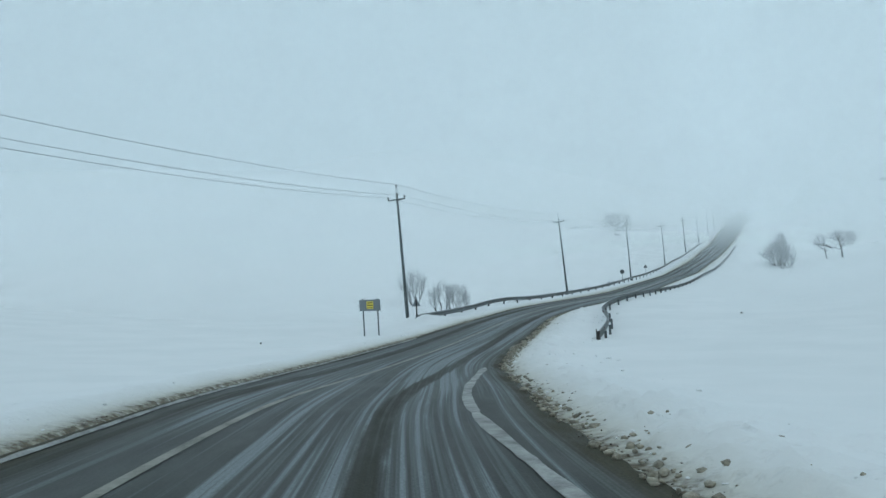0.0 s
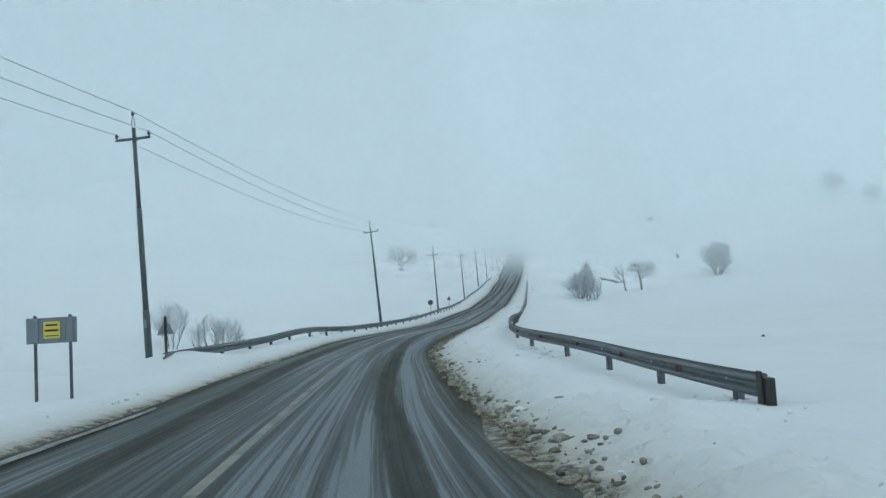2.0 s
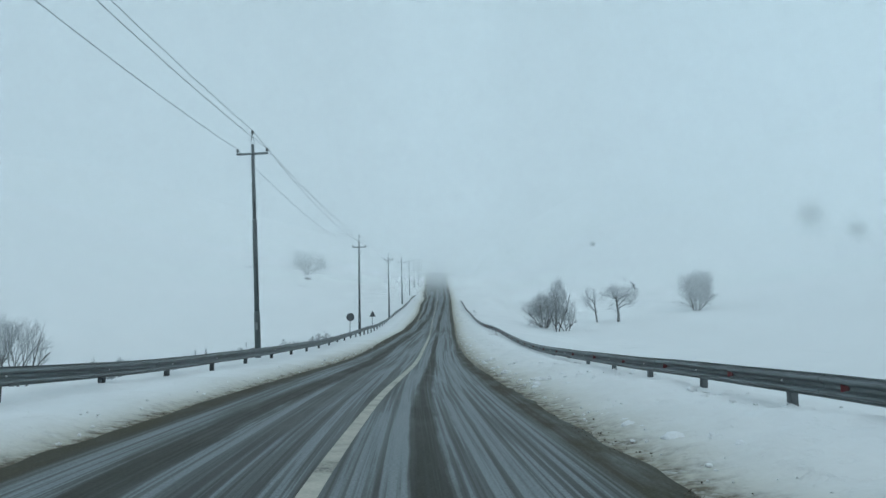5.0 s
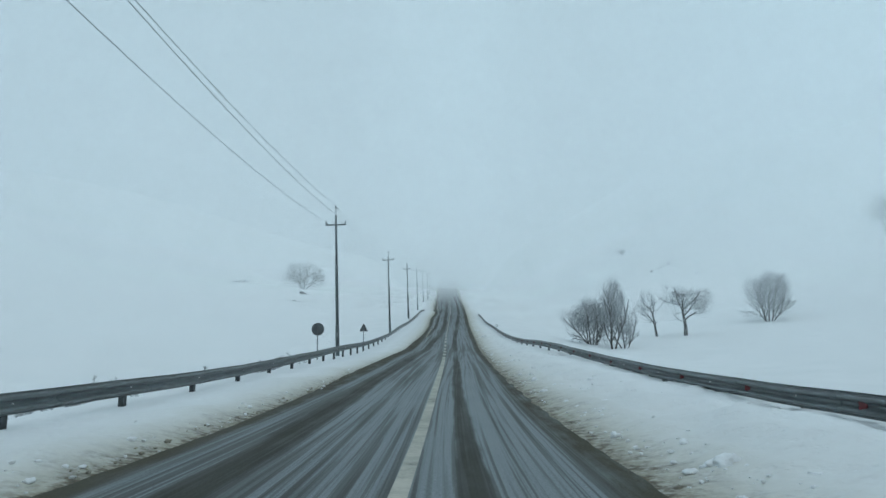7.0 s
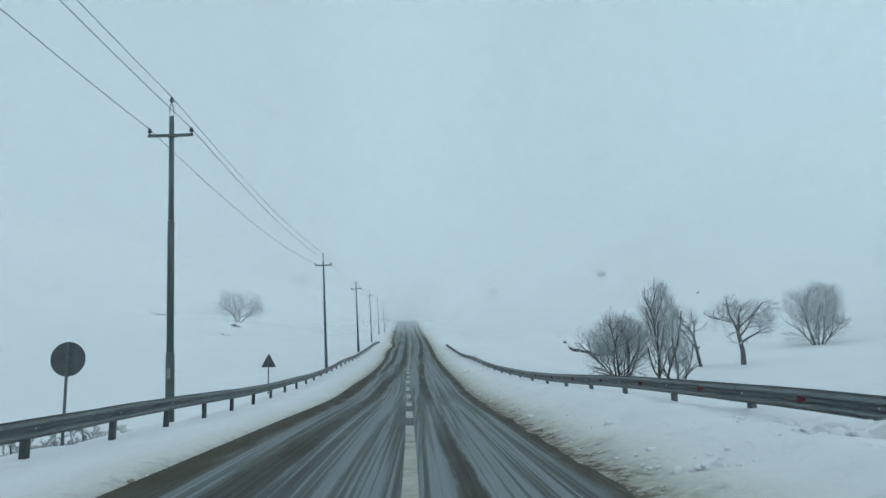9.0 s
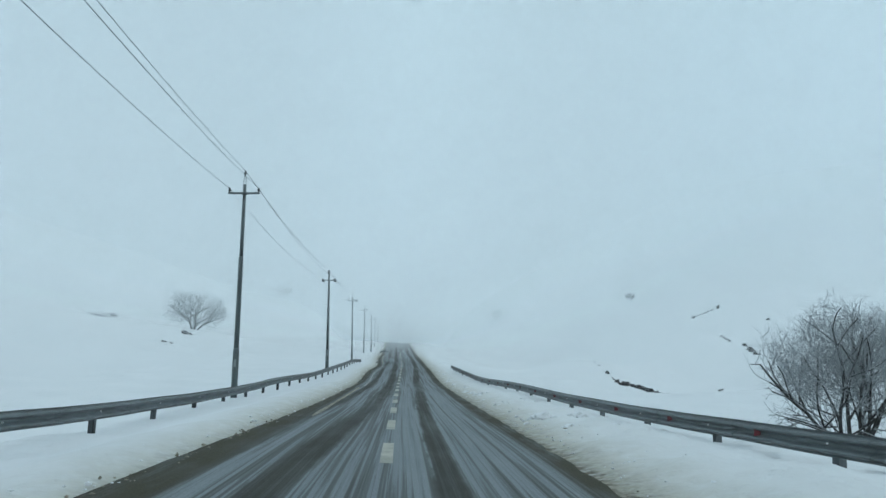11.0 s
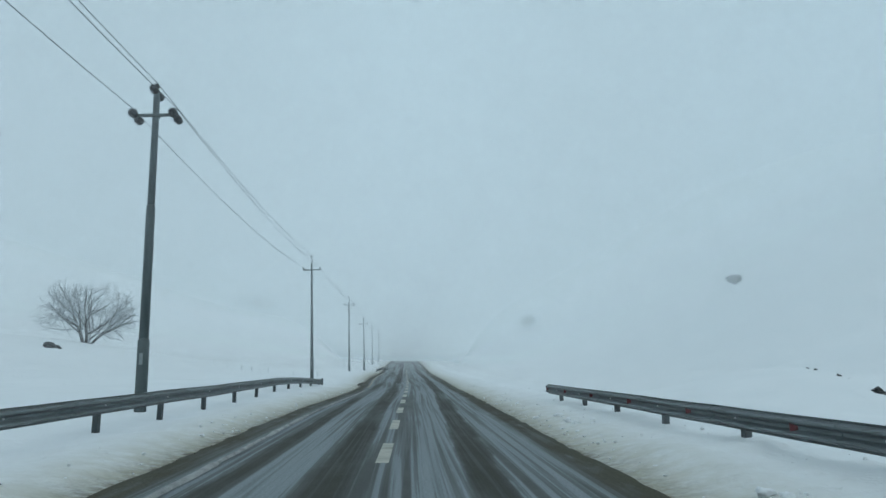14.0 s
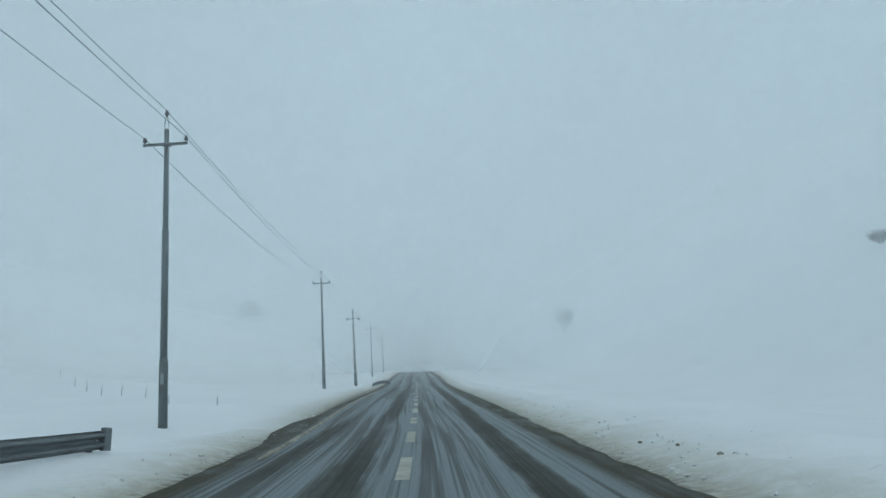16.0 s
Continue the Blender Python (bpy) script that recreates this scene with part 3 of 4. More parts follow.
def build_fog():
    """Fog that thickens with distance: banks that close the valley all round, and wisps that hang over the road between its slopes."""
    for k in range(FOG_BANKS):
        left, front, right = 44 + 11 * k, 246 + 15 * k, 62 + 7 * k
        plan = []
        for a in np.linspace(0, math.pi, 120):
            c, s = math.cos(a), math.sin(a)
            q = (abs(c) ** 4 + abs(s) ** 4) ** -0.25
            plan.append((c * q * (right if c > 0 else left), 120 + s * q * (front - 120)))
        back = -80 - 10 * k
        plan = [(right, y) for y in np.linspace(back, 110, 20)] + plan + [(-left, y) for y in np.linspace(110, back, 20)]
        rows = ((-0.5, 0.0), (0.1, 0.15), (1.2, 0.38), (3.5, 0.75), (8, 1.0), (60, 0.98), (120, 0.88), (180, 0.72), (260, 0.48), (340, 0.26), (430, 0.08), (520, 0.0))
        thin = 0.6 if k < 3 else 0.3
        fog_sheet([[(x, y, float(ground_z(x, y)) + h, a * (1 - thin * float(step(5, 24, abs(x)) - step(50, 62, x)))) for h, a in rows] for x, y in plan], 0.165)
    for k in range(FOG_WISPS):
        y = 44 + 17 * k
        middle, low = float(edge_left(y) + edge_right(y)) / 2, float(road_z(y))
        columns = []
        for u in np.r_[np.linspace(-1, -0.3, 12), np.linspace(-0.26, 0.26, 27), np.linspace(0.3, 1, 12)]:
            x = middle + 70 * float(u)
            aside = float(step(7, 14, abs(x - middle)))
            foot = max(float(ground_z(x, y)), low - 3) * aside + (low + 2.6) * (1 - aside)
            fade = 1 - float(step(45, 70, abs(x - middle)))
            columns.append([(x, y, foot + h, a * fade) for h, a in ((-0.3 * aside, 0.0), (0.6, 0.15), (2.0, 0.55), (5, 0.9), (9, 1.0), (30, 1.0), (55, 0.6), (90, 0.0))])
        fog_sheet(columns, 0.07)


def strip(name, y0, y1, course, half, lift, mat, crown=0.0, wobble=0.0):
    """A narrow band laid along the road."""
    ys = np.linspace(y0, y1, max(2, int((y1 - y0) / 0.25) + 1))
    verts, faces = [], []
    for y in ys:
        x, z = float(course(y)), float(road_z(y)) + lift
        dx = float(course(y + 0.1) - course(y - 0.1)) / 0.2
        k = math.sqrt(1 + dx * dx)
        w = half * (1 + wobble * (ragged(x, y, 0.9, 3.0) + 0.7 * ragged(x, y, 3.1, 8.0)))
        w *= min(1.0, (y - y0) / 0.6 + 0.25, (y1 - y) / 0.6 + 0.25) if wobble else 1.0
        for u, h in ((-1, 0), (-0.55, 0.8), (0, 1), (0.55, 0.8), (1, 0)) if crown else ((-1, 0), (1, 0)):
            verts.append((x + u * w * k, y, z + max(0.003, h * crown * (1 + 0.8 * ragged(x + u, y, 2.3, 1.0)))))
    c = 5 if crown else 2
    for r in range(len(ys) - 1):
        faces += [(r * c + k, r * c + k + 1, (r + 1) * c + k + 1, (r + 1) * c + k) for k in range(c - 1)]
    return mesh_of(name, verts, faces, mat, True)


ground = build_ground()
road = build_road()
build_fog()
# centre line: unbroken through the bend, dashed on the climb
part("centre_line", strip("centre_line", 8, 66, centre_line, 0.065, 0.004, FAINT), road, "faint unbroken line, nearly worn away")
part("centre_line", strip("centre_line", 66, 133.0, centre_line, 0.085, 0.004, PAINT), road, "worn pale unbroken line")
dash_at = 135.2
while dash_at < 320:
    part("centre_dash", strip("centre_dash", dash_at, dash_at + 2.7, centre_line, 0.09, 0.004, PAINT), road)
    dash_at += 5.67 if 179 < dash_at < 218 else 5.5


def beside(edge, off):
    return lambda y: edge(y) + off


pressed_up = curve_through([8, 14, 17.8, 20.3, 24.6, 28.7, 34.4, 42], [4.5, 4.1, 3.85, 3.64, 3.36, 3.19, 2.96, 2.5])
for y0, y1, course, half, crown, mat in ((6, 31, lambda y: centre_line(y) + pressed_up(y), 0.09, 0.008, SLUSH), (14, 44, beside(edge_left, 0.28), 0.05, 0.03, SLUSH),
                                         (166, 188, beside(edge_left, 0.42), 0.055, 0.03, TAN), (191, 238, beside(edge_left, 0.60), 0.045, 0.035, SLUSH), (244, 300, beside(edge_left, 0.5), 0.06, 0.035, TAN)):
    ridge = new("slush_ridge", strip("slush_ridge", y0, y1, course, half, 0.0, mat, crown, 0.45 if y0 < 100 else 0.9))
    tagged(ridge, "low ridge of grey slush pressed up along the road", "slush", "slush ridges on the road", kind="stuff")


# ---- power line ----
def insulator(shape, at):
    x, y, z = at
    shape.lathe([(0.018, 0), (0.018, 0.05), (0.062, 0.055), (0.07, 0.08), (0.045, 0.10), (0.066, 0.115), (0.06, 0.135), (0.035, 0.15), (0.035, 0.175), (0.045, 0.185), (0.02, 0.2)], 9, (x, y, z))


def utility_pole(base, top, drop=1.02, strain=False, turn=0.0):
    """A stepped tube pole with a crossarm; base and top are places, the top is where the upper wire sits."""
    base, top = Vector(base), Vector(top)
    height = (top - base).length
    axis = (top - base).normalized()
    m = Matrix.Translation(base) @ axis.to_track_quat("Z", "Y").to_matrix().to_4x4()
    x_axis = Vector((1, 0, 0)) - axis * axis.x
    x_axis.normalize()
    rot = Matrix((x_axis, axis.cross(x_axis), axis)).transposed().to_4x4()
    m = Matrix.Translation(base) @ rot @ pose(0, 0, 0, 0, 0, turn)
    pole = new("utility_pole")
    pole.matrix_basis = m
    tagged(pole, "grey stepped tubular utility pole with crossarm and strain insulators" if strain else "grey stepped tubular utility pole with crossarm and pin insulators",
           "utility pole", "poles of the power line beside the road")
    h, w = height, 1.25 if strain else 1.0
    part("shaft_lower", Shape().lathe([(0.125 * w, -0.9), (0.12 * w, h * 0.2), (0.10 * w, h * 0.2 + 0.05)], 14).mesh("shaft_lower", POLE, True), pole)
    part("shaft_middle", Shape().lathe([(0.099 * w, h * 0.2), (0.095 * w, h * 0.6), (0.08 * w, h * 0.6 + 0.05)], 14).mesh("shaft_middle", POLE, True), pole)
    cap = h - (0.25 if strain else 0.62)
    part("shaft_upper", Shape().lathe([(0.079 * w, h * 0.6), (0.07 * w, cap), (0.05 * w, cap + 0.02)], 14).mesh("shaft_upper", POLE, True), pole)
    arm = h - drop
    s = Shape().box(-0.65, 0.65, -0.12, -0.075, arm - 0.045, arm + 0.045, 0.006).box(-0.65, 0.65, -0.16, -0.12, arm - 0.045, arm - 0.033)
    s.box(-0.11, 0.11, -0.125, 0.1, arm - 0.02, arm + 0.02)
    part("crossarm", s.mesh("crossarm", POLE), pole)
    if strain:
        for x, z in ((-0.55, arm), (0.55, arm), (0.0, h - 0.3)):
            for sy in (-1, 1):
                s = Shape().tube([(x, sy * y, z) for y in (0.12, 0.17, 0.20, 0.25, 0.28, 0.31, 0.36, 0.42)], [0.03, 0.12, 0.125, 0.05, 0.05, 0.12, 0.11, 0.03], 10)
                part("insulator", s.mesh("insulator", DARK, True), pole)
            s = Shape().lathe([(0.03, 0.03), (0.085, 0.09), (0.06, 0.15), (0.03, 0.20)], 9, (x, -0.1 if z == arm else 0.0, z + (0.0 if z == arm else 0.1)))
            part("pin_insulator", s.mesh("pin_insulator", DARK, True), pole)
    else:
        for x in (-0.6, 0.6):
            s = Shape()
            insulator(s, (x, -0.1, arm + 0.04))
            part("insulator", s.mesh("insulator", DARK, True), pole)
        s = Shape()
        insulator(s, (0, 0, h - 0.2))
        part("insulator", s.mesh("insulator", DARK, True), pole)
        s = Shape().tube([(-0.055, 0, cap - 0.1), (-0.06, 0, cap + 0.2), (-0.025, 0, cap + 0.4), (0, 0, h - 0.19), (0.025, 0, cap + 0.4), (0.06, 0, cap + 0.2), (0.055, 0, cap - 0.1)], [0.014] * 7, 6)
        part("top_bracket", s.mesh("top_bracket", POLE), pole)
    part("label", Shape().plate([(-0.045, 1.2), (0.045, 1.2), (0.045, 1.5), (-0.045, 1.5)], -0.128 * w, -0.118 * w).mesh("label", LABEL), pole, "faded pale label")
    return [m @ Vector((x, -0.1 if abs(x) > 0.1 else 0.0, z)) for x, z in ((-0.6, arm + 0.2), (0.0, h), (0.6, arm + 0.2))]


POLES = [  # base x, y; top x, y, z
    ((-8.2, 14.0), (-8.3, 14.0, 8.6)),
    ((-7.95, 56.2), (-8.31, 56.2, 8.16)),
    ((-7.8, 97.6), (-8.4, 97.6, 8.36)),
    ((-7.65, 139.0), (-7.95, 139.0, 8.8)),
    ((-7.15, 177.9), (-7.52, 178.3, 10.62)),
    ((-6.95, 217.6), (-7.28, 217.6, 13.42)),
    ((-6.65, 252.8), (-7.04, 252.85, 16.48)),
    ((-6.5, 288.4), (-6.8, 288.6, 19.6)),
    ((-5.8, 309.2), (-6.1, 309.2, 20.2)),
    ((-6.0, 342.0), (-6.2, 342.0, 24.0)),
    ((-6.0, 380.0), (-6.2, 380.0, 27.4)),
]
hung = []
for k, ((bx, by), top) in enumerate(POLES):
    hung.append(utility_pole((bx, by, float(ground_z(bx, by)) - 0.02), top, {3: 1.22, 6: 1.12}.get(k, 1.02), strain=k in (5, 8)))
for strand in range(3):
    for a, b in zip(hung[:-1], hung[1:]):
        p, q = a[strand], b[strand]
        sag = (0.00028 if strand == 1 else 0.00034) * (q - p).length ** 2
        pts = [p.lerp(q, t) - Vector((0, 0, 4 * sag * t * (1 - t))) for t in np.linspace(0, 1, 15)]
        ob = new("power_cable", Shape().tube(pts, [0.0095] * 15, 5).mesh("power_cable", WIRE, True))
        tagged(ob, "thin grey bare overhead wire slung between two poles", "cable", "spans of the power line")


# ---- guardrails ----
W_FACE = [(0.0, 0.155), (0.012, 0.145), (0.012, 0.125), (-0.07, 0.098), (-0.078, 0.08), (-0.07, 0.06), (0.0, 0.022), (0.004, 0.0),
          (0.0, -0.022), (-0.07, -0.06), (-0.078, -0.08), (-0.07, -0.098), (0.012, -0.125), (0.012, -0.145), (0.0, -0.155)]


def rail_line(fx, fup, y0, y1):
    """Places at even steps along a rail: centre of the beam, and the direction along it."""
    ys = np.linspace(y0, y1, 1600)
    pts = np.stack([fx(ys), ys, road_z(ys) + fup(ys) - 0.155], 1)
    run = np.r_[0, np.cumsum(np.linalg.norm(np.diff(pts, axis=0), axis=1))]

    def at(s):
        return Vector([float(np.interp(s, run, pts[:, k])) for k in range(3)])
    return at, float(run[-1]), lambda y: float(np.interp(y, ys, run))


def guardrail(fx, fup, y0, y1, side, label, posts, reflectors=False):
    """side: +1 where the road lies towards +x of the rail, -1 where it lies towards -x."""
    at, total, run_to = rail_line(fx, fup, y0, y1)
    rail = new("guardrail")
    tagged(rail, label, "guardrail", "guardrails of the road")

    def frame_at(s):
        d = (at(min(s + 0.3, total)) - at(max(s - 0.3, 0))).normalized()
        n = Vector((d.y, -d.x, 0)).normalized() * side
        return at(s), d, n
    section = 3.6
    count = int(total // section)
    for k in range(count):
        s0, s1 = k * section, min((k + 1) * section + 0.22, total)
        if k == count - 1:
            s1 = total
        jog = 0.003 if k % 2 else 0.0
        verts, faces, w = [], [], len(W_FACE)
        stations = np.linspace(s0, s1, 4)
        droop = random.uniform(-0.012, 0.012)
        for s in stations:
            p, d, n = frame_at(s)
            for back in (0.0, 0.006):
                for o, z in W_FACE:
                    verts.append(p + n * (-o + jog - back) + Vector((0, 0, z + droop * math.sin(math.pi * (s - s0) / (s1 - s0)))))
        for i in range(3):
            for j in range(w - 1):
                a, b = i * 2 * w + j, (i + 1) * 2 * w + j
                faces += [(a, a + 1, b + 1, b), (a + w, b + w, b + w + 1, a + w + 1)]
            for j in (0, w - 1):
                a, b = i * 2 * w + j, (i + 1) * 2 * w + j
                faces.append((a, b, b + w, a + w) if j == 0 else (a, a + w, b + w, b))
        part("beam", mesh_of("beam", verts, faces, STEEL), rail)
        if k:
            # the lap where two lengths of beam are bolted together
            verts, faces = [], []
            for ds, proud in ((-0.03, 0.002), (-0.028, 0.011), (0.0, 0.011), (0.002, 0.002)):
                p, d, n = frame_at(s0 + 0.22 + ds)
                verts += [p + n * (-o + proud) + Vector((0, 0, z)) for o, z in W_FACE]
            faces = [(i * w + j, i * w + j + 1, (i + 1) * w + j + 1, (i + 1) * w + j) for i in range(3) for j in range(w - 1)]
            part("lap", mesh_of("lap", verts, faces, POST), rail)
    post_mesh = Shape().box(-0.075, 0.075, -0.05, -0.04, -1.3, 0.05).box(-0.075, -0.065, -0.05, 0.05, -1.3, 0.05).box(0.065, 0.075, -0.05, 0.05, -1.3, 0.05).mesh("post", POST if reflectors else SHADED_POST)
    bolt_mesh = Shape().tube([(0, 0, 0), (0, -0.02, 0)], [0.017, 0.012], 6).mesh("bolt", BOLT_GLINT)
    red_mesh = Shape().box(-0.06, 0.06, -0.03, -0.005, -0.055, 0.055, 0.008).mesh("reflector", RED)
    for y in posts:
        s = run_to(y)
        p, d, n = frame_at(s)
        turn = math.degrees(math.atan2(n.x, -n.y))
        q = p - n * 0.14
        part("post", post_mesh, rail, m=pose(q.x, q.y, p.z - 0.03, random.uniform(-1.5, 1.5), random.uniform(-1.5, 1.5), turn))
        b = p + n * 0.0
        part("bolt", bolt_mesh, rail, m=pose(b.x, b.y, p.z, 0, 0, turn))
        if reflectors:
            p2, d2, n2 = frame_at(min(s + 1.86, total - 0.1))
            t2 = math.degrees(math.atan2(n2.x, -n2.y))
            b2 = p2 + n2 * 0.01
            part("reflector", red_mesh, rail, "red reflector", m=pose(b2.x, b2.y, p2.z, 0, 0, t2 + (25 if side < 0 else -25)))
    return rail, frame_at, total


left_posts = curve_through([0, 7, 14, 18, 25, 29, 33, 38, 41], [74.4, 101.7, 129.4, 143.6, 170.4, 186.3, 201.3, 219.4, 230.5])
right_posts = curve_through([0, 3, 13, 16, 20, 29, 34, 38, 43, 45], [54.8, 66.2, 102.5, 114.2, 129.8, 163.6, 182.3, 197.3, 215.2, 221.8])
left_rail, left_frame, left_len = guardrail(rail_left_x, rail_left_up, 52.4, 245.1, 1, "grey galvanised W-beam guardrail on dark posts in the snow",
                                            [54.4 + 3.9 * k for k in range(5)] + [float(left_posts(k)) for k in range(42)] + [234.3, 238.1, 241.7, 244.7])
right_rail, right_frame, right_len = guardrail(rail_right_x, rail_right_up, 40.1, 223.4, -1, "grey galvanised W-beam guardrail with red reflectors in the snow",
                                               [41.3, 44.6, 47.9, 51.3] + [float(right_posts(k)) for k in range(46)], True)
# the folded end piece where the rail begins
p, d, n = right_frame(0)
turn = math.degrees(math.atan2(d.y, d.x)) - 90
s = Shape().box(-0.10, 0.02, -0.20, 0.02, -0.28, 0.12, 0.01).box(-0.13, -0.10, -0.14, 0.0, -0.22, 0.20, 0.012)
part("end_piece", s.mesh("end_piece", RUST), right_rail, "dark folded end piece", pose(p.x, p.y, p.z, 0, 0, turn))
p, d, n = left_frame(left_len)
s = Shape().box(-0.02, 0.07, -0.25, 0.03, -0.195, 0.195, 0.012)
part("end_piece", s.mesh("end_piece", POST), left_rail, "dark folded end piece", pose(p.x, p.y, p.z, 0, 0, 0))


# ---- signs ----
def on_ground(x, y, up=0.0):
    return Vector((x, y, float(ground_z(x, y)) + up))


def info_board():
    b = on_ground(-6.25, 48.1)
    sign = new("information_sign")
    sign.matrix_basis = pose(b.x, b.y, b.z, 0, 0, 4)
    tagged(sign, "grey metal sign board on two posts with a yellow notice", "sign")
    lift = 0.93 - b.z
    for x in (-0.42, 0.45):
        part("post", Shape().box(x - 0.03, x + 0.03, 0.0, 0.06, -0.6, lift + 0.06, 0.006).mesh("post", SIGN_BACK), sign)
        part("strap", Shape().box(x - 0.10, x + 0.10, -0.035, -0.004, lift - 0.60, lift - 0.02, 0.012).mesh("strap", BOARD), sign)
    part("board", Shape().box(-0.63, 0.63, -0.004, 0.012, lift - 0.62, lift, 0.004).box(-0.63, 0.63, -0.02, -0.004, lift - 0.62, lift - 0.605).box(-0.63, 0.63, -0.02, -0.004, lift - 0.015, lift).mesh("board", BOARD), sign)
    notice = part("notice", Shape().box(-0.19, 0.21, -0.016, -0.006, lift - 0.5, lift - 0.1).mesh("notice", YELLOW), sign, "yellow notice")
    for z, w, h in ((0.18, 0.30, 0.045), (0.31, 0.34, 0.05), (0.44, 0.34, 0.025)):
        part("line_of_writing", Shape().box(0.01 - w / 2, 0.01 + w / 2, -0.022, -0.017, lift - z - h / 2, lift - z + h / 2).mesh("line_of_writing", INK), notice)


def small_sign(kind, x, y, top, size, turn, label, stout=False):
    b = on_ground(x, y)
    sign = new("road_sign")
    sign.matrix_basis = pose(b.x, b.y, b.z, 0, 0, turn)
    tagged(sign, label, "road sign")
    t = top - b.z
    if kind == "round":
        outline = [(size / 2 * math.cos(a), t - size / 2 + size / 2 * math.sin(a)) for a in np.linspace(0, 2 * math.pi, 33)[:-1]]
    else:
        outline = [(-size / 2, t - size * 0.87), (-size / 2 + 0.03, t - size * 0.89), (size / 2 - 0.03, t - size * 0.89), (size / 2, t - size * 0.87), (0.03, t - 0.01), (0, t), (-0.03, t - 0.01)]
    part("plate", Shape().plate(outline, 0.0, 0.006).mesh("plate", BOARD if stout else SIGN_BACK), sign)
    if stout:
        part("post", Shape().box(-0.04, 0.04, -0.075, -0.005, -0.6, t + 0.1, 0.008).mesh("post", INK), sign, "black square post")
    else:
        part("post", Shape().tube([(0, -0.03, -0.6), (0, -0.03, t - 0.03)], [0.03, 0.03], 10).mesh("post", POST, True), sign)
    for z in (t - size * 0.3, t - size * 0.7):
        part("clamp", Shape().box(-0.07, 0.07, -0.065, 0.0, z - 0.015, z + 0.015).mesh("clamp", POST), sign)


info_board()
small_sign("round", -7.9, 132.8, 1.27, 0.69, 0, "dark grey back of a round road sign on a post")
small_sign("triangle", -7.8, 155.6, 1.82, 0.72, 0, "dark grey back of a triangular road sign on a post")
small_sign("triangle", -5.66, 52.8, 0.72, 0.5, 25, "pale back of a small triangular sign on a black post", True)


# ---- bare rimed trees ----
def tube_mesh(name, segs, sides, mat):
    """One mesh of tapering tubes from rows of start, end and the two radii."""
    a = np.array(segs, float)
    p, q, r0, r1 = a[:, :3], a[:, 3:6], a[:, 6], a[:, 7]
    d = q - p
    d /= np.linalg.norm(d, axis=1)[:, None] + 1e-9
    up = np.where(np.abs(d[:, 2:3]) < 0.9, np.array([[0, 0, 1.0]]), np.array([[1.0, 0, 0]]))
    u = np.cross(d, up)
    u /= np.linalg.norm(u, axis=1)[:, None]
    w = np.cross(d, u)
    rings = []
    for s in range(sides):
        t = 2 * math.pi * s / sides
        o = u * math.cos(t) + w * math.sin(t)
        rings += [p + o * r0[:, None], q + o * r1[:, None]]
    verts = np.stack(rings, 1).reshape(-1, 3)
    base = np.arange(len(a))[:, None] * 2 * sides
    quads = np.array([[2 * s, 2 * ((s + 1) % sides), 2 * ((s + 1) % sides) + 1, 2 * s + 1] for s in range(sides)])
    faces = (base[:, :, None] + quads[None]).reshape(-1, 4)
    me = bpy.data.meshes.new(name)
    me.vertices.add(len(verts))
    me.vertices.foreach_set("co", verts.astype(np.float32).ravel())
    me.loops.add(faces.size)
    me.loops.foreach_set("vertex_index", faces.astype(np.int32).ravel())
    me.polygons.add(len(faces))
    me.polygons.foreach_set("loop_start", np.arange(0, faces.size, 4, dtype=np.int32))
    me.polygons.foreach_set("use_smooth", [True] * len(faces))
    me.materials.append(mat)
    me.update(calc_edges=True)
    return me


def branch_out(rng, targets, roots, step_len, kill):
    """Limbs that grow towards free room until every target is reached. roots: chains of places from the ground up. Returns places and parents."""
    places, parents = [], []
    for chain in roots:
        for k, p in enumerate(chain):
            places.append(np.array(p, float))
            parents.append(len(places) - 2 if k else -1)
    left = np.array(targets, float)
    dist, near = np.full(len(left), 1e9), np.zeros(len(left), int)
    fresh = list(range(len(places)))
    for _ in range(140):
        for lo in range(0, len(fresh), 200):
            ids = np.array(fresh[lo:lo + 200])
            d = np.linalg.norm(left[:, None] - np.array([places[i] for i in ids])[None], axis=2)
            best = d.argmin(1)
            d = d[np.arange(len(left)), best]
            closer = d < dist
            dist[closer], near[closer] = d[closer], ids[best[closer]]
        keep = dist > kill
        left, dist, near = left[keep], dist[keep], near[keep]
        if not len(left):
            break
        at = np.array([places[i] for i in near])
        pull = (left - at) / dist[:, None]
        fresh, gone = [], []
        for i in np.unique(near):
            v = pull[near == i].mean(0) + rng.normal(0, 0.07, 3)
            if parents[i] >= 0:
                old = places[i] - places[parents[i]]
                old = old / (np.linalg.norm(old) + 1e-9)
                if v @ old < -0.15:
                    gone.append(i)
                    continue
                v = v + 0.55 * old
            v /= np.linalg.norm(v) + 1e-9
            places.append(places[i] + v * step_len)
            parents.append(int(i))
            fresh.append(len(places) - 1)
        if gone:
            keep = ~np.isin(near, gone)
            left, dist, near = left[keep], dist[keep], near[keep]
            if not len(left):
                break
    return np.array(places), np.array(parents)


def bare_tree(name, x, y, height, wide, stems, seed, label, count=900, waist=0.5, bottom=0.2, trunk=0.0, fan=0.3, foot=0.1, uneven=0.12, shell=0.45, lean=(0.0, 0.0), far=False, twig=0.0085, sink=0.1, limb=0.027):
    """A bare tree: stems leave the ground, and branch to fill a rounded, uneven crown."""
    rng = np.random.default_rng(seed)
    count = int(count * 2.2)
    mid, low = height * waist, height * bottom
    v = rng.normal(0, 1, (count, 3))
    v /= np.linalg.norm(v, axis=1)[:, None]
    v *= rng.uniform(0, 1, (count, 1)) ** shell
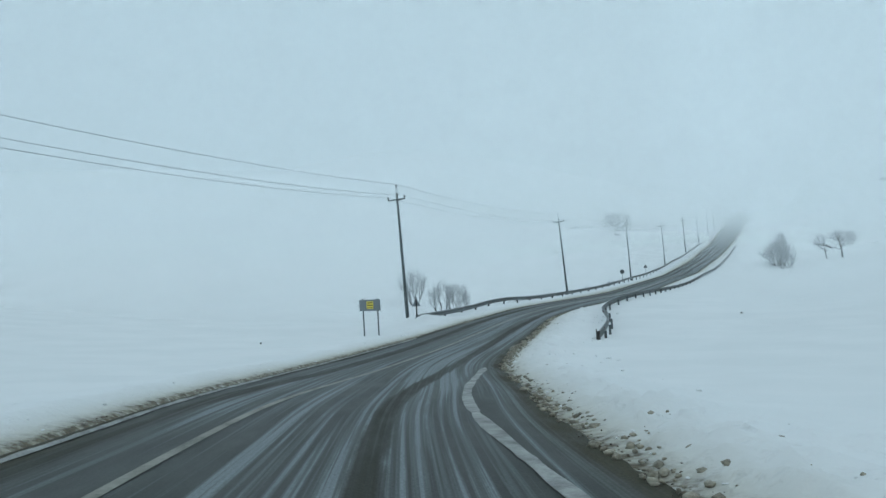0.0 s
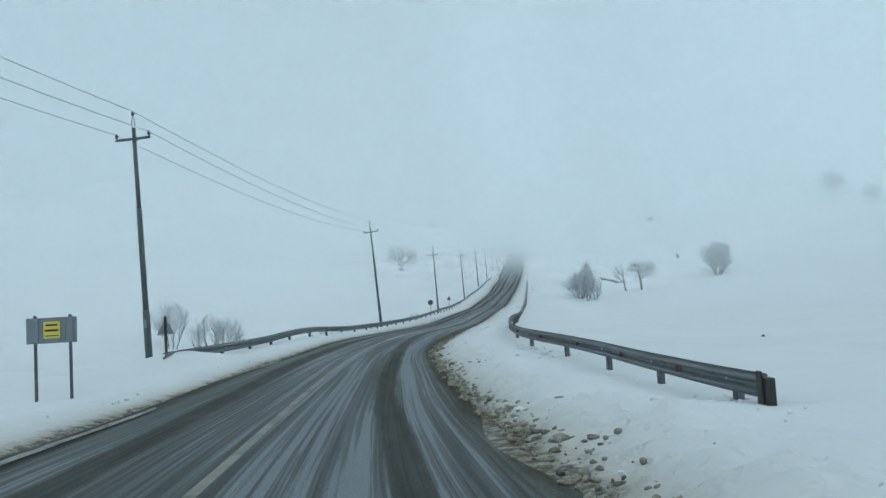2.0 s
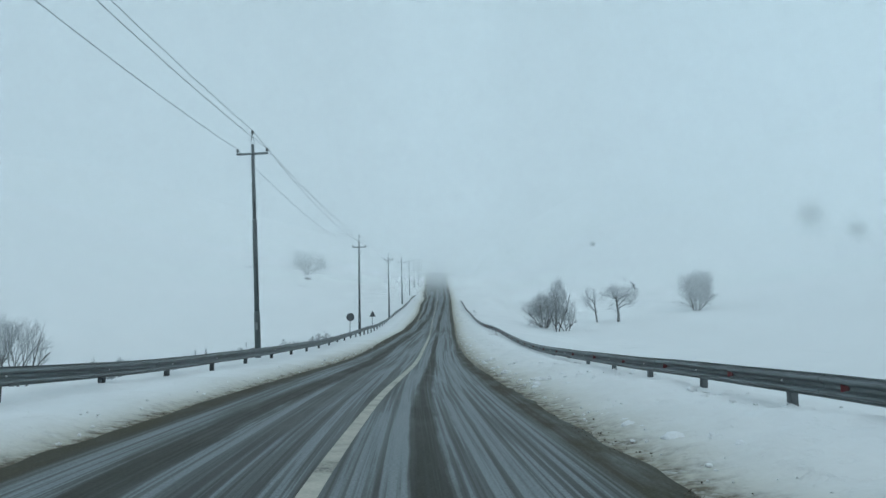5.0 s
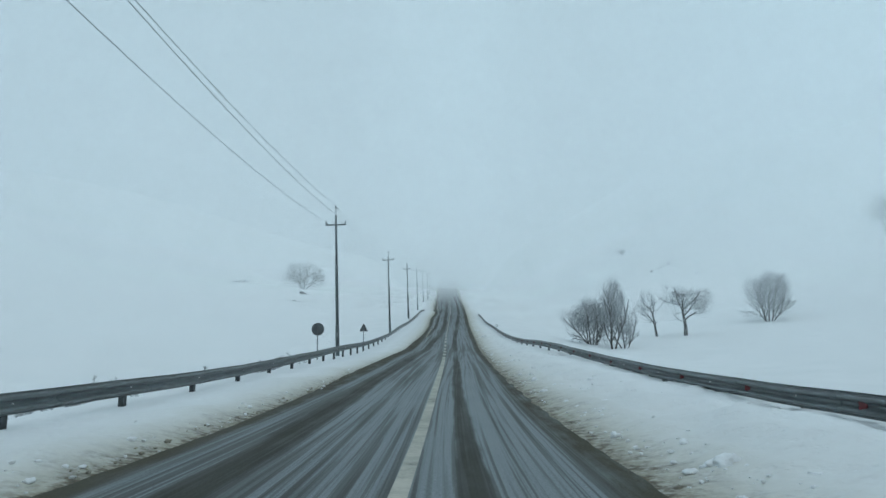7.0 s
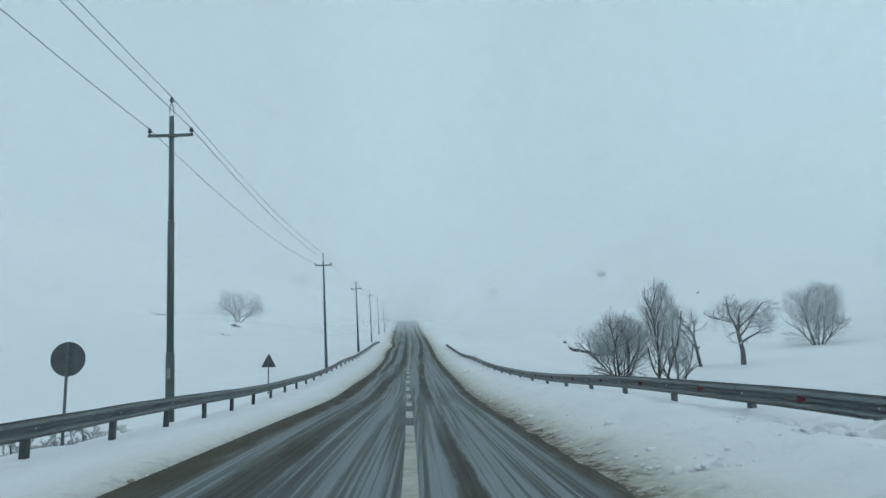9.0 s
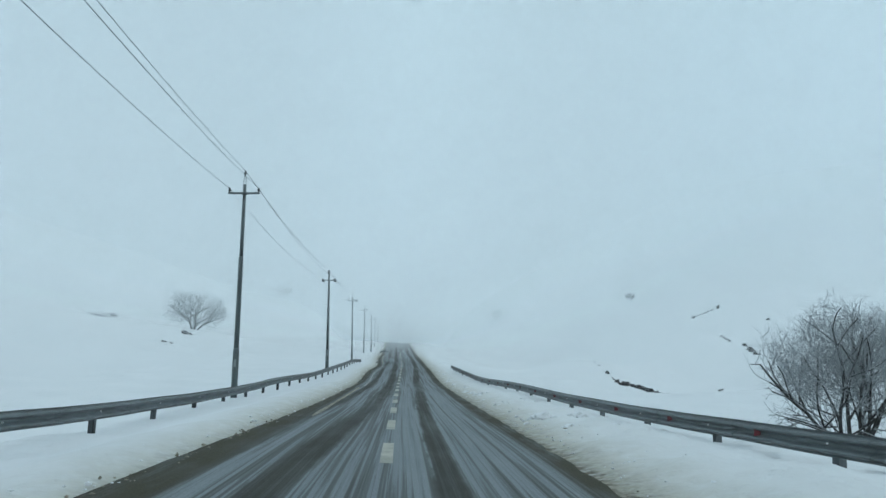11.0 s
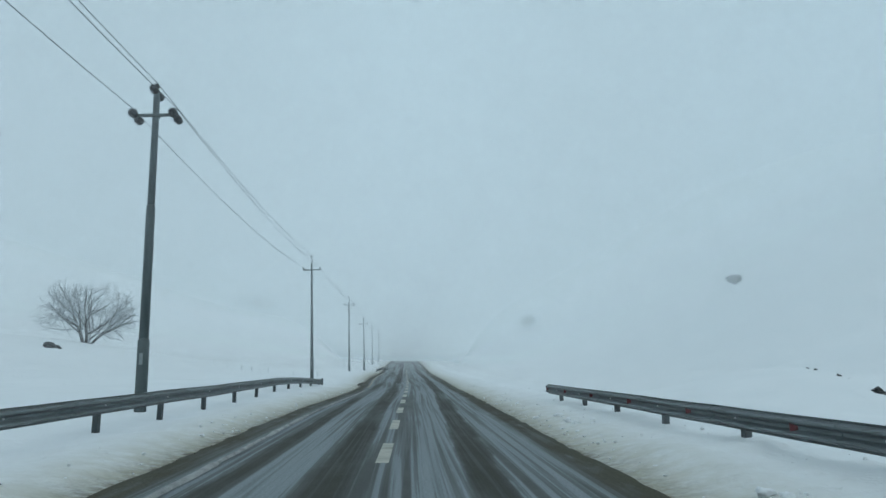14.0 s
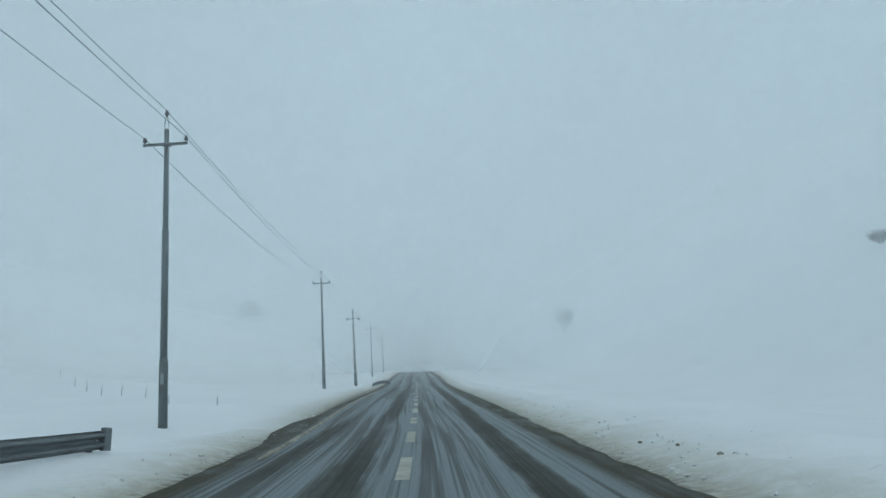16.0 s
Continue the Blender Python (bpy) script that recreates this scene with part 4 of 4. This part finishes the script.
    turn = np.arctan2(v[:, 1], v[:, 0])
    v *= (1 + uneven * (np.sin(3 * turn + seed) + np.sin(5 * turn + 2 * seed + 4 * v[:, 2])) * 0.7)[:, None]
    targets = np.stack([v[:, 0] * wide / 2 + lean[0] * height, v[:, 1] * wide / 2 + lean[1] * height, np.where(v[:, 2] > 0, mid + v[:, 2] * (height - mid), mid + v[:, 2] * (mid - low))], 1)
    step_len = height / 44
    roots = []
    for k in range(stems):
        a = 2 * math.pi * (k + rng.uniform(-0.3, 0.3)) / stems
        p = np.array([math.cos(a), math.sin(a), 0]) * foot * wide * rng.uniform(0.2, 1.0) * (stems > 1)
        d = np.array([math.cos(a) * fan + lean[0], math.sin(a) * fan + lean[1], 1.0])
        chain = [p - (0, 0, sink + 0.2), p]
        for _ in range(max(1, int(max(trunk, low * 0.6) / step_len))):
            d = d + rng.normal(0, 0.08, 3)
            d /= np.linalg.norm(d)
            chain.append(chain[-1] + d * step_len)
        roots.append(chain)
    places, parents = branch_out(rng, targets, roots, step_len, step_len * 1.5)
    size = np.zeros(len(places))
    stem = np.arange(len(places))
    for i, p in enumerate(parents):
        stem[i] = stem[p] if p >= 0 else i
    tips = np.ones(len(places), bool)
    for i in range(len(places) - 1, -1, -1):
        if tips[i]:
            size[i] = twig ** 2.05
        p = parents[i]
        if p >= 0:
            tips[p] = False
            size[p] += size[i]
    r = size ** (1 / 2.05)
    rows = [(*places[p], *places[i], min(r[p], r[i] * 1.2), r[i], stem[i]) for i, p in enumerate(parents) if p >= 0]
    # the last fine twigs, straight and spread outwards
    core = np.array([lean[0] * height * 0.6, lean[1] * height * 0.6, low * 0.6])
    for i in range(len(places)):
        if r[i] < twig * 4.5 and parents[i] >= 0 and places[i][2] > 0.12 * height:
            d0 = places[i] - places[parents[i]]
            out = places[i] - core
            d0 = d0 / (np.linalg.norm(d0) + 1e-9) + 0.7 * out / (np.linalg.norm(out) + 1e-9) + (0, 0, 0.12)
            for _ in range(4 if tips[i] else 2):
                d = d0 / np.linalg.norm(d0) + rng.normal(0, 0.33, 3)
                d /= np.linalg.norm(d)
                far_end = step_len * rng.uniform(1.2, 3.2)
                q = places[i] + d * far_end
                rows.append((*places[i], *q, twig * 0.8, twig * 0.4, 0))
                for s in rng.uniform(0.2, 0.9, 4):
                    e = d + rng.normal(0, 0.42, 3)
                    o = places[i] + d * far_end * s
                    rows.append((*o, *(o + e / np.linalg.norm(e) * step_len * rng.uniform(0.7, 1.8)), twig * 0.55, twig * 0.35, 0))
    a = np.array(rows)
    tree = new(name)
    g = on_ground(x, y)
    tree.matrix_basis = pose(x, y, g.z)
    tagged(tree, label, "tree" if "tree" in name else "shrub", "bare rimed trees and shrubs on the slopes")
    thin = a[:, 7] < limb
    for k in np.unique(stem[parents < 0]):
        own = a[~thin & (a[:, 8] == k)]
        if len(own):
            part("trunk", tube_mesh("trunk", own, 6, FAR_WOOD if far else BARK), tree, "" if far else "dark limbs")
    part("crown", tube_mesh("crown", a[thin], 3, FAR_WOOD if far else RIME), tree, "" if far else "rime-grey twigs")
    return tree


def grown_tree(name, x, y, height, wide, stems, seed, label, waist=0.5, bottom=0.1, lean=(0.0, 0.0), tilt=(15, 55), trunk=0.25, fork=(28, 55), kids=(7, 6, 5, 4, 3), thick=0.13, foot=0.05, rise=0.10, twig=0.0065, dark=2, lobes=0.66):
    """A tree that forks from stem to twig and fills a rounded crown. tilt: how far the stems lean, in degrees; fork: the angle of each fork."""
    rng = np.random.default_rng(seed)
    mid = np.array([lean[0] * height, lean[1] * height, height * waist])
    over_r, under_r = height * (1 - waist), height * (waist - bottom)
    rows, lengths = [], (0.75, 0.50, 0.34, 0.22, 0.13, 0.08)

    def depth(p):
        q = p - mid
        ragged_rim = 1 + 0.07 * math.sin(3.1 * math.atan2(q[1], q[0]) + seed) + 0.06 * math.sin(5 * math.atan2(q[2], math.hypot(q[0], q[1])) + 2.3 * seed)
        return math.sqrt((q[0] ** 2 + q[1] ** 2) / (wide / 2 * ragged_rim) ** 2 + (q[2] / ((over_r if q[2] > 0 else under_r) * ragged_rim)) ** 2)

    def limb(p, d, length, r, level, stem, limit=1.0):
        pieces = (7, 5, 4, 3, 2, 1)[level]
        step_len = length / pieces
        for i in range(pieces):
            d = d + rng.normal(0, (0.10, 0.13, 0.14, 0.12, 0.10, 0.05)[level], 3) + (0, 0, rise if level else rise * 0.3)
            d = d / np.linalg.norm(d)
            q = p + d * step_len
            if level and depth(q) > limit + 0.12 * rng.random() and (q[2] > height * bottom or level > 1):
                if i == 0 and level < 4:
                    return
                break
            if not level and stems > 6 and i > 2 and depth(q) > 1:
                break
            r1 = max(twig * 0.4, r * (1 - 0.55 * (i + 1) / pieces) if level else r * (1 - 0.6 * (i + 1) / pieces))
            r0 = max(twig * 0.5, r * (1 - 0.55 * i / pieces) if level else r * (1 - 0.6 * i / pieces))
            rows.append((*p, *q, r0, r1, stem, level))
            p = q
            if level < len(kids) and (level or (i + 1) / pieces > trunk):
                share = kids[level] / (pieces if level else pieces * (1 - trunk))
                for _ in range(int(share + rng.random())):
                    side = rng.normal(0, 1, 3)
                    side -= d * (side @ d)
                    side /= np.linalg.norm(side) + 1e-9
                    w = math.radians(rng.uniform(*fork))
                    e = d * math.cos(w) + side * math.sin(w)
                    limb(p, e, max(wide, height) * lengths[level + 1] * rng.uniform(0.6, 1.1) * (1 - 0.35 * i / pieces), r1 * 0.68, level + 1, stem, rng.uniform(lobes, 1.06) if level < 1 else limit * rng.uniform(0.88, 1.06))

    for k in range(stems):
        a = 2 * math.pi * (k + rng.uniform(-0.25, 0.25)) / stems
        w = math.radians(rng.uniform(*tilt)) if stems > 1 else 0.05
        d = np.array([math.cos(a) * math.sin(w) + lean[0], math.sin(a) * math.sin(w) + lean[1], math.cos(w)])
        p = np.array([math.cos(a), math.sin(a), 0]) * foot * wide * (stems > 1)
        p = p - (0, 0, 0.25)
        limb(p, d / np.linalg.norm(d), height * lengths[0] * rng.uniform(0.85, 1.1), thick * rng.uniform(0.75, 1.1), 0, k)
    a = np.array(rows)
    tree = new(name)
    tree.matrix_basis = pose(x, y, on_ground(x, y).z)
    tagged(tree, label, "tree" if "tree" in name else "shrub", "bare rimed trees and shrubs on the slopes")
    for k in range(stems):
        own = a[(a[:, 9] < dark) & (a[:, 8] == k)]
        part("trunk", tube_mesh("trunk", own, 6, BARK), tree, "dark limbs")
    part("crown", tube_mesh("crown", a[a[:, 9] >= dark], 3, RIME), tree, "rime-grey twigs")
    return tree


grown_tree("shrub", 14.4, 172.0, 5.2, 5.9, 9, 3, "broad many-stemmed shrub, bare and grey with rime", 0.48, -0.40, (-0.05, 0.0), (8, 52), 0.02, (25, 55), (8, 6, 5, 5, 3), 0.075, 0.06, 0.0, 0.0085, lobes=0.75)
grown_tree("tree", 15.2, 165.6, 7.3, 2.8, 2, 5, "tall narrow bare tree grey with rime", 0.58, -0.15, (0.0, 0.0), (3, 9), 0.08, (18, 42), (11, 7, 6, 4, 3), 0.10, 0.05, 0.10, 0.008, lobes=0.78)
grown_tree("shrub", 16.4, 166.4, 4.3, 3.2, 4, 7, "low bare shrub beside a tall tree, grey with rime", 0.55, -0.2, (0.0, 0.0), (8, 35), 0.08, (25, 50), (8, 6, 5, 4, 3), 0.06, 0.06, 0.05, 0.008)
grown_tree("tree", 23.4, 180.3, 5.4, 3.4, 1, 9, "leaning bare tree with a crooked dark trunk", 0.68, 0.34, (-0.22, 0.0), (0, 5), 0.35, (28, 55), (10, 6, 5, 4, 3), 0.16, 0.05, 0.03, 0.0075)
grown_tree("tree", 26.0, 178.1, 6.0, 7.0, 1, 11, "spreading bare tree with a dark forked trunk", 0.60, 0.22, (0.0, 0.0), (0, 5), 0.30, (40, 72), (10, 6, 5, 4, 3), 0.24, 0.05, 0.02, 0.0075)
grown_tree("shrub", 45.6, 202.5, 7.5, 7.5, 10, 13, "dense fan-shaped bare shrub white with rime", 0.50, -0.40, (0.0, 0.0), (8, 50), 0.02, (18, 44), (7, 6, 5, 4, 3), 0.09, 0.06, 0.01, 0.008, lobes=0.9)
grown_tree("tree", -37.4, 289.8, 7.2, 11.4, 4, 15, "wide domed bare tree with several dark trunks", 0.36, -0.04, (0.0, 0.0), (8, 54), 0.16, (24, 58), (9, 6, 5, 4, 3), 0.23, 0.03, 0.015, 0.008, 2, lobes=0.92)
for x, y, height, wide, stems, seed in ((-36.3, 133.5, 6.2, 5.2, 7, 21), (-40.5, 136.0, 6.7, 5.6, 7, 22), (-49.3, 143.7, 7.4, 6.6, 8, 23)):
    grown_tree("shrub", x, y, height, wide, stems, seed, "tall bare willow shrub in the hollow, pale with rime", 0.56, 0.0, (0.0, 0.0), (4, 34), 0.15, (14, 34), (6, 6, 5, 4), 0.07, 0.10, 0.08, 0.010, lobes=0.7)
# the low thicket behind the left guardrail
thicket = random.Random(8)
for k, y in enumerate(list(np.arange(97, 128, 2.6)) + [131.0, 134.7, 137.5, 140.3, 143.4]):
    h = thicket.uniform(1.7, 2.2) if k % 4 else 2.6
    bare_tree("shrub", -12.2 + thicket.uniform(-0.8, 0.8) + (0.9 if y > 130 else 0), y, h, h * 1.6, 6, 40 + k, "low twiggy shrub in the hollow behind the guardrail", 150, 0.5, 0.05, 0.1, 0.5, 0.15, uneven=0.2, limb=0.012, twig=0.007)
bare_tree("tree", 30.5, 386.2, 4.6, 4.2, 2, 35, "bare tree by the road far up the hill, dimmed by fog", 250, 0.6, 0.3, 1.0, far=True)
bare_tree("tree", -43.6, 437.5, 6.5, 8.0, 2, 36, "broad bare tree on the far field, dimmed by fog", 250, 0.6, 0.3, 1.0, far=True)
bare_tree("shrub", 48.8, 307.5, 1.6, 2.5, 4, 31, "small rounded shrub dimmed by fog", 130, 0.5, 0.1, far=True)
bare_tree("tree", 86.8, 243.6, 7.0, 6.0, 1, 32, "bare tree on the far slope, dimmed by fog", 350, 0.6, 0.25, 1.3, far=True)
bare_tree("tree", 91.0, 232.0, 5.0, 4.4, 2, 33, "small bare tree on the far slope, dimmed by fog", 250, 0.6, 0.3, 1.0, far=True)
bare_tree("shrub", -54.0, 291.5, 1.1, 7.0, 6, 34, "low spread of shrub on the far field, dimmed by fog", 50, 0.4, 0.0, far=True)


# ---- rocks ----
def rock_mesh(seed, mat=ROCK):
    rng = random.Random(seed)
    bm = bmesh.new()
    bmesh.ops.create_icosphere(bm, subdivisions=2, radius=1)
    for v in bm.verts:
        k = 1 + 0.7 * noise.noise(v.co * 1.4 + Vector((seed * 3.1, 0, 0))) + 0.5 * noise.noise(v.co * 3.3 + Vector((0, seed * 1.7, 0)))
        v.co = Vector((v.co.x * k, v.co.y * k, v.co.z * k * 0.7))
    me = bpy.data.meshes.new("rock")
    bm.to_mesh(me)
    bm.free()
    me.materials.append(mat)
    return me


ROCKS = [rock_mesh(k) for k in range(8)]
rng = random.Random(4)


def rock(x, y, size):
    p = on_ground(x, y)
    ob = new("rock", ROCKS[rng.randrange(8)])
    ob.matrix_basis = pose(p.x, p.y, p.z + size * 0.1, rng.uniform(-20, 20), rng.uniform(-20, 20), rng.uniform(0, 360)) @ Matrix.Diagonal((size * rng.uniform(0.6, 1.15), size * rng.uniform(0.6, 1.0), size * rng.uniform(0.7, 1.2), 1))
    tagged(ob, "dark angular basalt rock breaking through the snow", "rock", "rocks showing through the snow")


def rock_row(x0, y0, x1, y1, count, size, spread=0.2):
    """Rocks strewn along a line, large and small."""
    for k in range(count):
        t = (k + rng.uniform(0.1, 0.9)) / count
        rock(x0 + (x1 - x0) * t + rng.gauss(0, spread), y0 + (y1 - y0) * t + rng.gauss(0, spread), size * rng.choice((0.35, 0.5, 0.7, 1.0)) * rng.uniform(0.8, 1.1))


# the broken line of rocks below the slope, thickest at its lower end
rock_row(23.6, 242.2, 23.6, 237.0, 5, 0.20)
rock_row(23.6, 236.0, 23.7, 232.5, 5, 0.30)
rock(23.75, 231.7, 0.5)
rock_row(23.8, 231.0, 25.4, 230.0, 6, 0.34, 0.12)
rock_row(24.6, 231.2, 26.4, 230.4, 20, 0.46, 0.12)
rock_row(26.0, 230.6, 28.2, 227.4, 44, 0.52, 0.16)
rock_row(28.6, 228.4, 30.0, 228.0, 4, 0.18)
# outcrops higher up
rock(45.2, 263.6, 0.36)
rock_row(45.7, 263.6, 48.6, 263.5, 9, 0.2)
rock(49.1, 263.5, 0.42)
rock_row(44.7, 253.2, 45.0, 250.4, 9, 0.26)
rock(45.7, 247.6, 0.36)
rock_row(45.7, 246.8, 45.5, 243.5, 20, 0.34, 0.2)
rock(52.2, 253.8, 0.35)
rock_row(38.0, 238.2, 39.0, 237.6, 4, 0.2)
# boulders near the domed tree
for x, y, size in ((-35.3, 275.6, 0.66), (-34.8, 275.2, 0.5), (-34.4, 275.5, 0.38), (-34.9, 274.6, 0.3), (-33.9, 274.8, 0.22)):
    rock(x, y, size)
rock_row(-34.2, 260.8, -32.0, 258.6, 8, 0.26)


# ---- fence posts, and a bent piece of rail by the crest ----
def fence_post(x, y, h, lean):
    p = on_ground(x, y)
    # pale twig colour on the wood paints in the haze of distance
    ob = new("fence_post", Shape().tube([(0, 0, -0.4), (lean * h * 0.5, 0, h * 0.5), (lean * h, 0.03, h)], [0.018, 0.017, 0.015], 7).mesh("fence_post", RIME, True))
    ob.matrix_basis = pose(p.x, p.y, p.z)
    tagged(ob, "thin weathered wooden fence post standing in snow", "fence post", "fence posts in the field")


for k, (x, y, h) in enumerate(((-23.4, 283.8, 0.66), (-19.3, 276.6, 0.57), (-17.2, 273.2, 0.53), (-15.2, 270.1, 0.49), (-14.3, 270.3, 0.49), (-12.4, 268.2, 0.45), (-9.2, 261.4, 0.36), (-7.1, 260.3, 0.34))):
    fence_post(x, y, h, 0.04 * math.sin(5 * k))
fence_post(-8.6, 297.0, 1.2, 0.12)
fence_post(-8.2, 300.0, 1.7, 0.10)
p = on_ground(-3.9, 304.2)
verts, faces = [], []
for s in np.linspace(0, 1, 6):
    for back in (0, 0.006):
        for o, z in W_FACE:
            verts.append((s * 1.7, -o - back + 0.15 * s * s, z + 0.14 + 0.3 * math.sin(2.4 * s)))
w = len(W_FACE)
for i in range(5):
    for j in range(w - 1):
        a, b = i * 2 * w + j, (i + 1) * 2 * w + j
        faces += [(a, a + 1, b + 1, b), (a + w, b + w, b + w + 1, a + w + 1)]
ob = new("bent_rail", mesh_of("bent_rail", verts, faces, STEEL))
ob.matrix_basis = pose(p.x, p.y, p.z, 0, 0, 8)
tagged(ob, "short bent end of steel rail lying in the snow", "guardrail")


# ---- clods thrown up by the plough ----
def clods(name, spots, mat, label, category, fineness=1, smooth=False):
    """One heap of small lumps: rows of x, y and size."""
    verts, faces = [], []
    bm = bmesh.new()
    bmesh.ops.create_icosphere(bm, subdivisions=fineness, radius=1)
    bm.verts.index_update()
    unit = [v.co.copy() for v in bm.verts]
    tris = [[v.index for v in f.verts] for f in bm.faces]
    bm.free()
    r = random.Random(len(spots))
    for x, y, size in spots:
        c = on_ground(x, y, 0.02 + size * {1: 0.1, 2: 0.0, 3: -0.12}[fineness])
        k = len(verts)
        sx, sy, sz = size * r.uniform(0.8, 1.6), size * r.uniform(0.8, 1.4), size * (r.uniform(0.5, 0.9) if fineness == 1 else r.uniform(0.5, 0.95))
        turn = Matrix.Rotation(r.uniform(0, 6.3), 3, "Z")
        seed = Vector((r.uniform(0, 90), 0, 0))
        for v in unit:
            w = r.uniform(0.7, 1.25) if fineness == 1 else 1 + 0.7 * noise.noise(v * 1.6 + seed) + 0.4 * noise.noise(v * 3.7 + seed)
            verts.append(c + turn @ Vector((v.x * sx, v.y * sy, v.z * sz)) * w)
        faces += [[i + k for i in t] for t in tris]
    ob = new(name, mesh_of(name, verts, faces, mat, smooth))
    return tagged(ob, label, category, kind="stuff")


rng = random.Random(12)
lump_spots, snow_spots, grit_spots = [], [], []
while len(lump_spots) < 1000:
    y = rng.uniform(24, 262)
    right = rng.random() < 0.9
    d = rng.uniform(0.5, 3.8) if right else rng.uniform(0.3, 0.8)
    if ragged(d * 0.7, y, 0.3, 60.0) < 0.02 or (y < 36 and rng.random() < 0.5):
        continue
    x = float(edge_right(y)) + d if right else float(edge_left(y)) - d
    if y > 185 and d > 1.6 or y > 222:
        continue
    lump_spots.append((x, y, rng.choice((0.02, 0.03, 0.035, 0.045, 0.06, 0.075)) * rng.uniform(0.7, 1.25) * (1 if right else 0.5)))
for _ in range(3200):
    y = rng.uniform(13, 262)
    right = rng.random() < 0.85
    d = abs(rng.gauss(0, 1.2)) + 0.3
    if d > 4.2:
        continue
    x = float(edge_right(y)) + d if right else float(edge_left(y)) - d * 0.4
    snow_spots.append((x, y, rng.choice((0.012, 0.016, 0.022, 0.03)) * rng.uniform(0.7, 1.2)))
for _ in range(3000):
    early = rng.random() < 0.75
    y = rng.uniform(13, 78) if early else rng.uniform(13, 262)
    right = rng.random() < (0.95 if early else 0.55)
    d = abs(rng.gauss(0, 0.3 if y < 75 else 0.25)) - 0.2
    if ragged(d, y, 0.5, 70.0) < -0.15:
        continue
    x = float(edge_right(y)) + d if right else float(edge_left(y)) - d * 0.3
    grit_spots.append((x, y, rng.uniform(0.005, 0.014)))
dirty_spots = []
while len(dirty_spots) < 2100:
    left = len(dirty_spots) > 1700
    y = rng.uniform(96, 165) if left else rng.uniform(12, 66)
    d = abs(rng.gauss(0, 0.28 if left or rng.random() < 0.4 else 0.7))
    if ragged(d, y, 0.6, 80.0) < -0.1:
        continue
    near = 0.6 if left else 1.25 if 38 < y < 56 and d < 0.7 else 1.0
    dirty_spots.append((float(edge_left(y)) - 0.2 - 0.5 * d if left else float(edge_right(y)) + d - 0.05, y, rng.choice((0.012, 0.018, 0.024, 0.036, 0.05)) * rng.uniform(0.7, 1.2) * near))
dirty_spots += [(3.7, 243.6, 0.035), (3.93, 242.5, 0.03), (3.97, 241.0, 0.045), (4.12, 240.9, 0.03), (3.88, 239.2, 0.035), (3.95, 238.3, 0.04), (4.6, 253.4, 0.05), (2.6, 162.3, 0.05), (2.9, 162.4, 0.06), (2.85, 181.6, 0.06)]
clods("dirty_clods", dirty_spots, TAN, "dirty tan lumps of ploughed snow along the verge", "snow", 1, True)
clods("snow_lumps", lump_spots, LUMP, "rounded lumps of ploughed snow on the verge", "snow", 2, True)
block_spots = [(3.92, 125.3, 0.3), (3.6, 125.9, 0.16), (1.94, 124.8, 0.13), (1.75, 98.6, 0.15), (3.2, 66.2, 0.3), (3.5, 66.6, 0.2), (2.75, 165.7, 0.21), (2.8, 181.0, 0.12), (3.0, 181.4, 0.1), (3.8, 53.2, 0.2), (3.5, 53.6, 0.13), (2.65, 184.5, 0.12),
               (2.7, 162.5, 0.12), (3.05, 162.7, 0.11), (3.65, 162.5, 0.15), (4.0, 163.0, 0.14), (3.65, 165.3, 0.16), (3.7, 166.1, 0.17), (3.6, 171.7, 0.2), (2.66, 182.5, 0.09), (2.8, 179.7, 0.1), (4.1, 179.4, 0.18)]
for x, y, size in block_spots:
    clods("snow_block", [(x, y, size), (x + 0.6 * size, y + 0.4 * size, 0.6 * size), (x - 0.7 * size, y + 0.2 * size, 0.45 * size)], LUMP, "broken block of ploughed snow on the verge", "snow", 3, True)
clods("snow_clods", snow_spots, CLOD, "broken crumbs of ploughed snow along the verge", "snow")
clods("muddy_clods", grit_spots, GRIT, "brown frozen lumps of mud and grit along the verge", "mud")


# ---- dry stalks and stray stones in the snow ----
def stalks(x, y, count, height, seed):
    r = random.Random(seed)
    s = Shape()
    for _ in range(count):
        a, lean, h = r.uniform(0, 6.3), r.uniform(0.05, 0.45), height * r.uniform(0.5, 1.0)
        bx, by = r.gauss(0, 0.09), r.gauss(0, 0.09)
        tip = (bx + math.cos(a) * lean * h, by + math.sin(a) * lean * h)
        s.tube([(bx, by, -0.1), ((bx * 2 + tip[0]) / 3, (by * 2 + tip[1]) / 3, h * 0.5), (tip[0], tip[1], h)], [0.005, 0.004, 0.002], 4)
    ob = new("dry_grass", s.mesh("dry_grass", BARK, True))
    ob.matrix_basis = Matrix.Translation(on_ground(x, y))
    tagged(ob, "tuft of dry brown grass stalks poking through the snow", "grass", "dry tufts by the guardrail")


for k, (x, y, n, h) in enumerate(((5.85, 193.1, 14, 0.42), (5.75, 190.5, 7, 0.26), (6.1, 190.2, 6, 0.24), (6.0, 196.5, 7, 0.25))):
    stalks(x, y, n, h, k)
rock(-7.7, 40.2, 0.07)
rock(12.45, 55.7, 0.09)
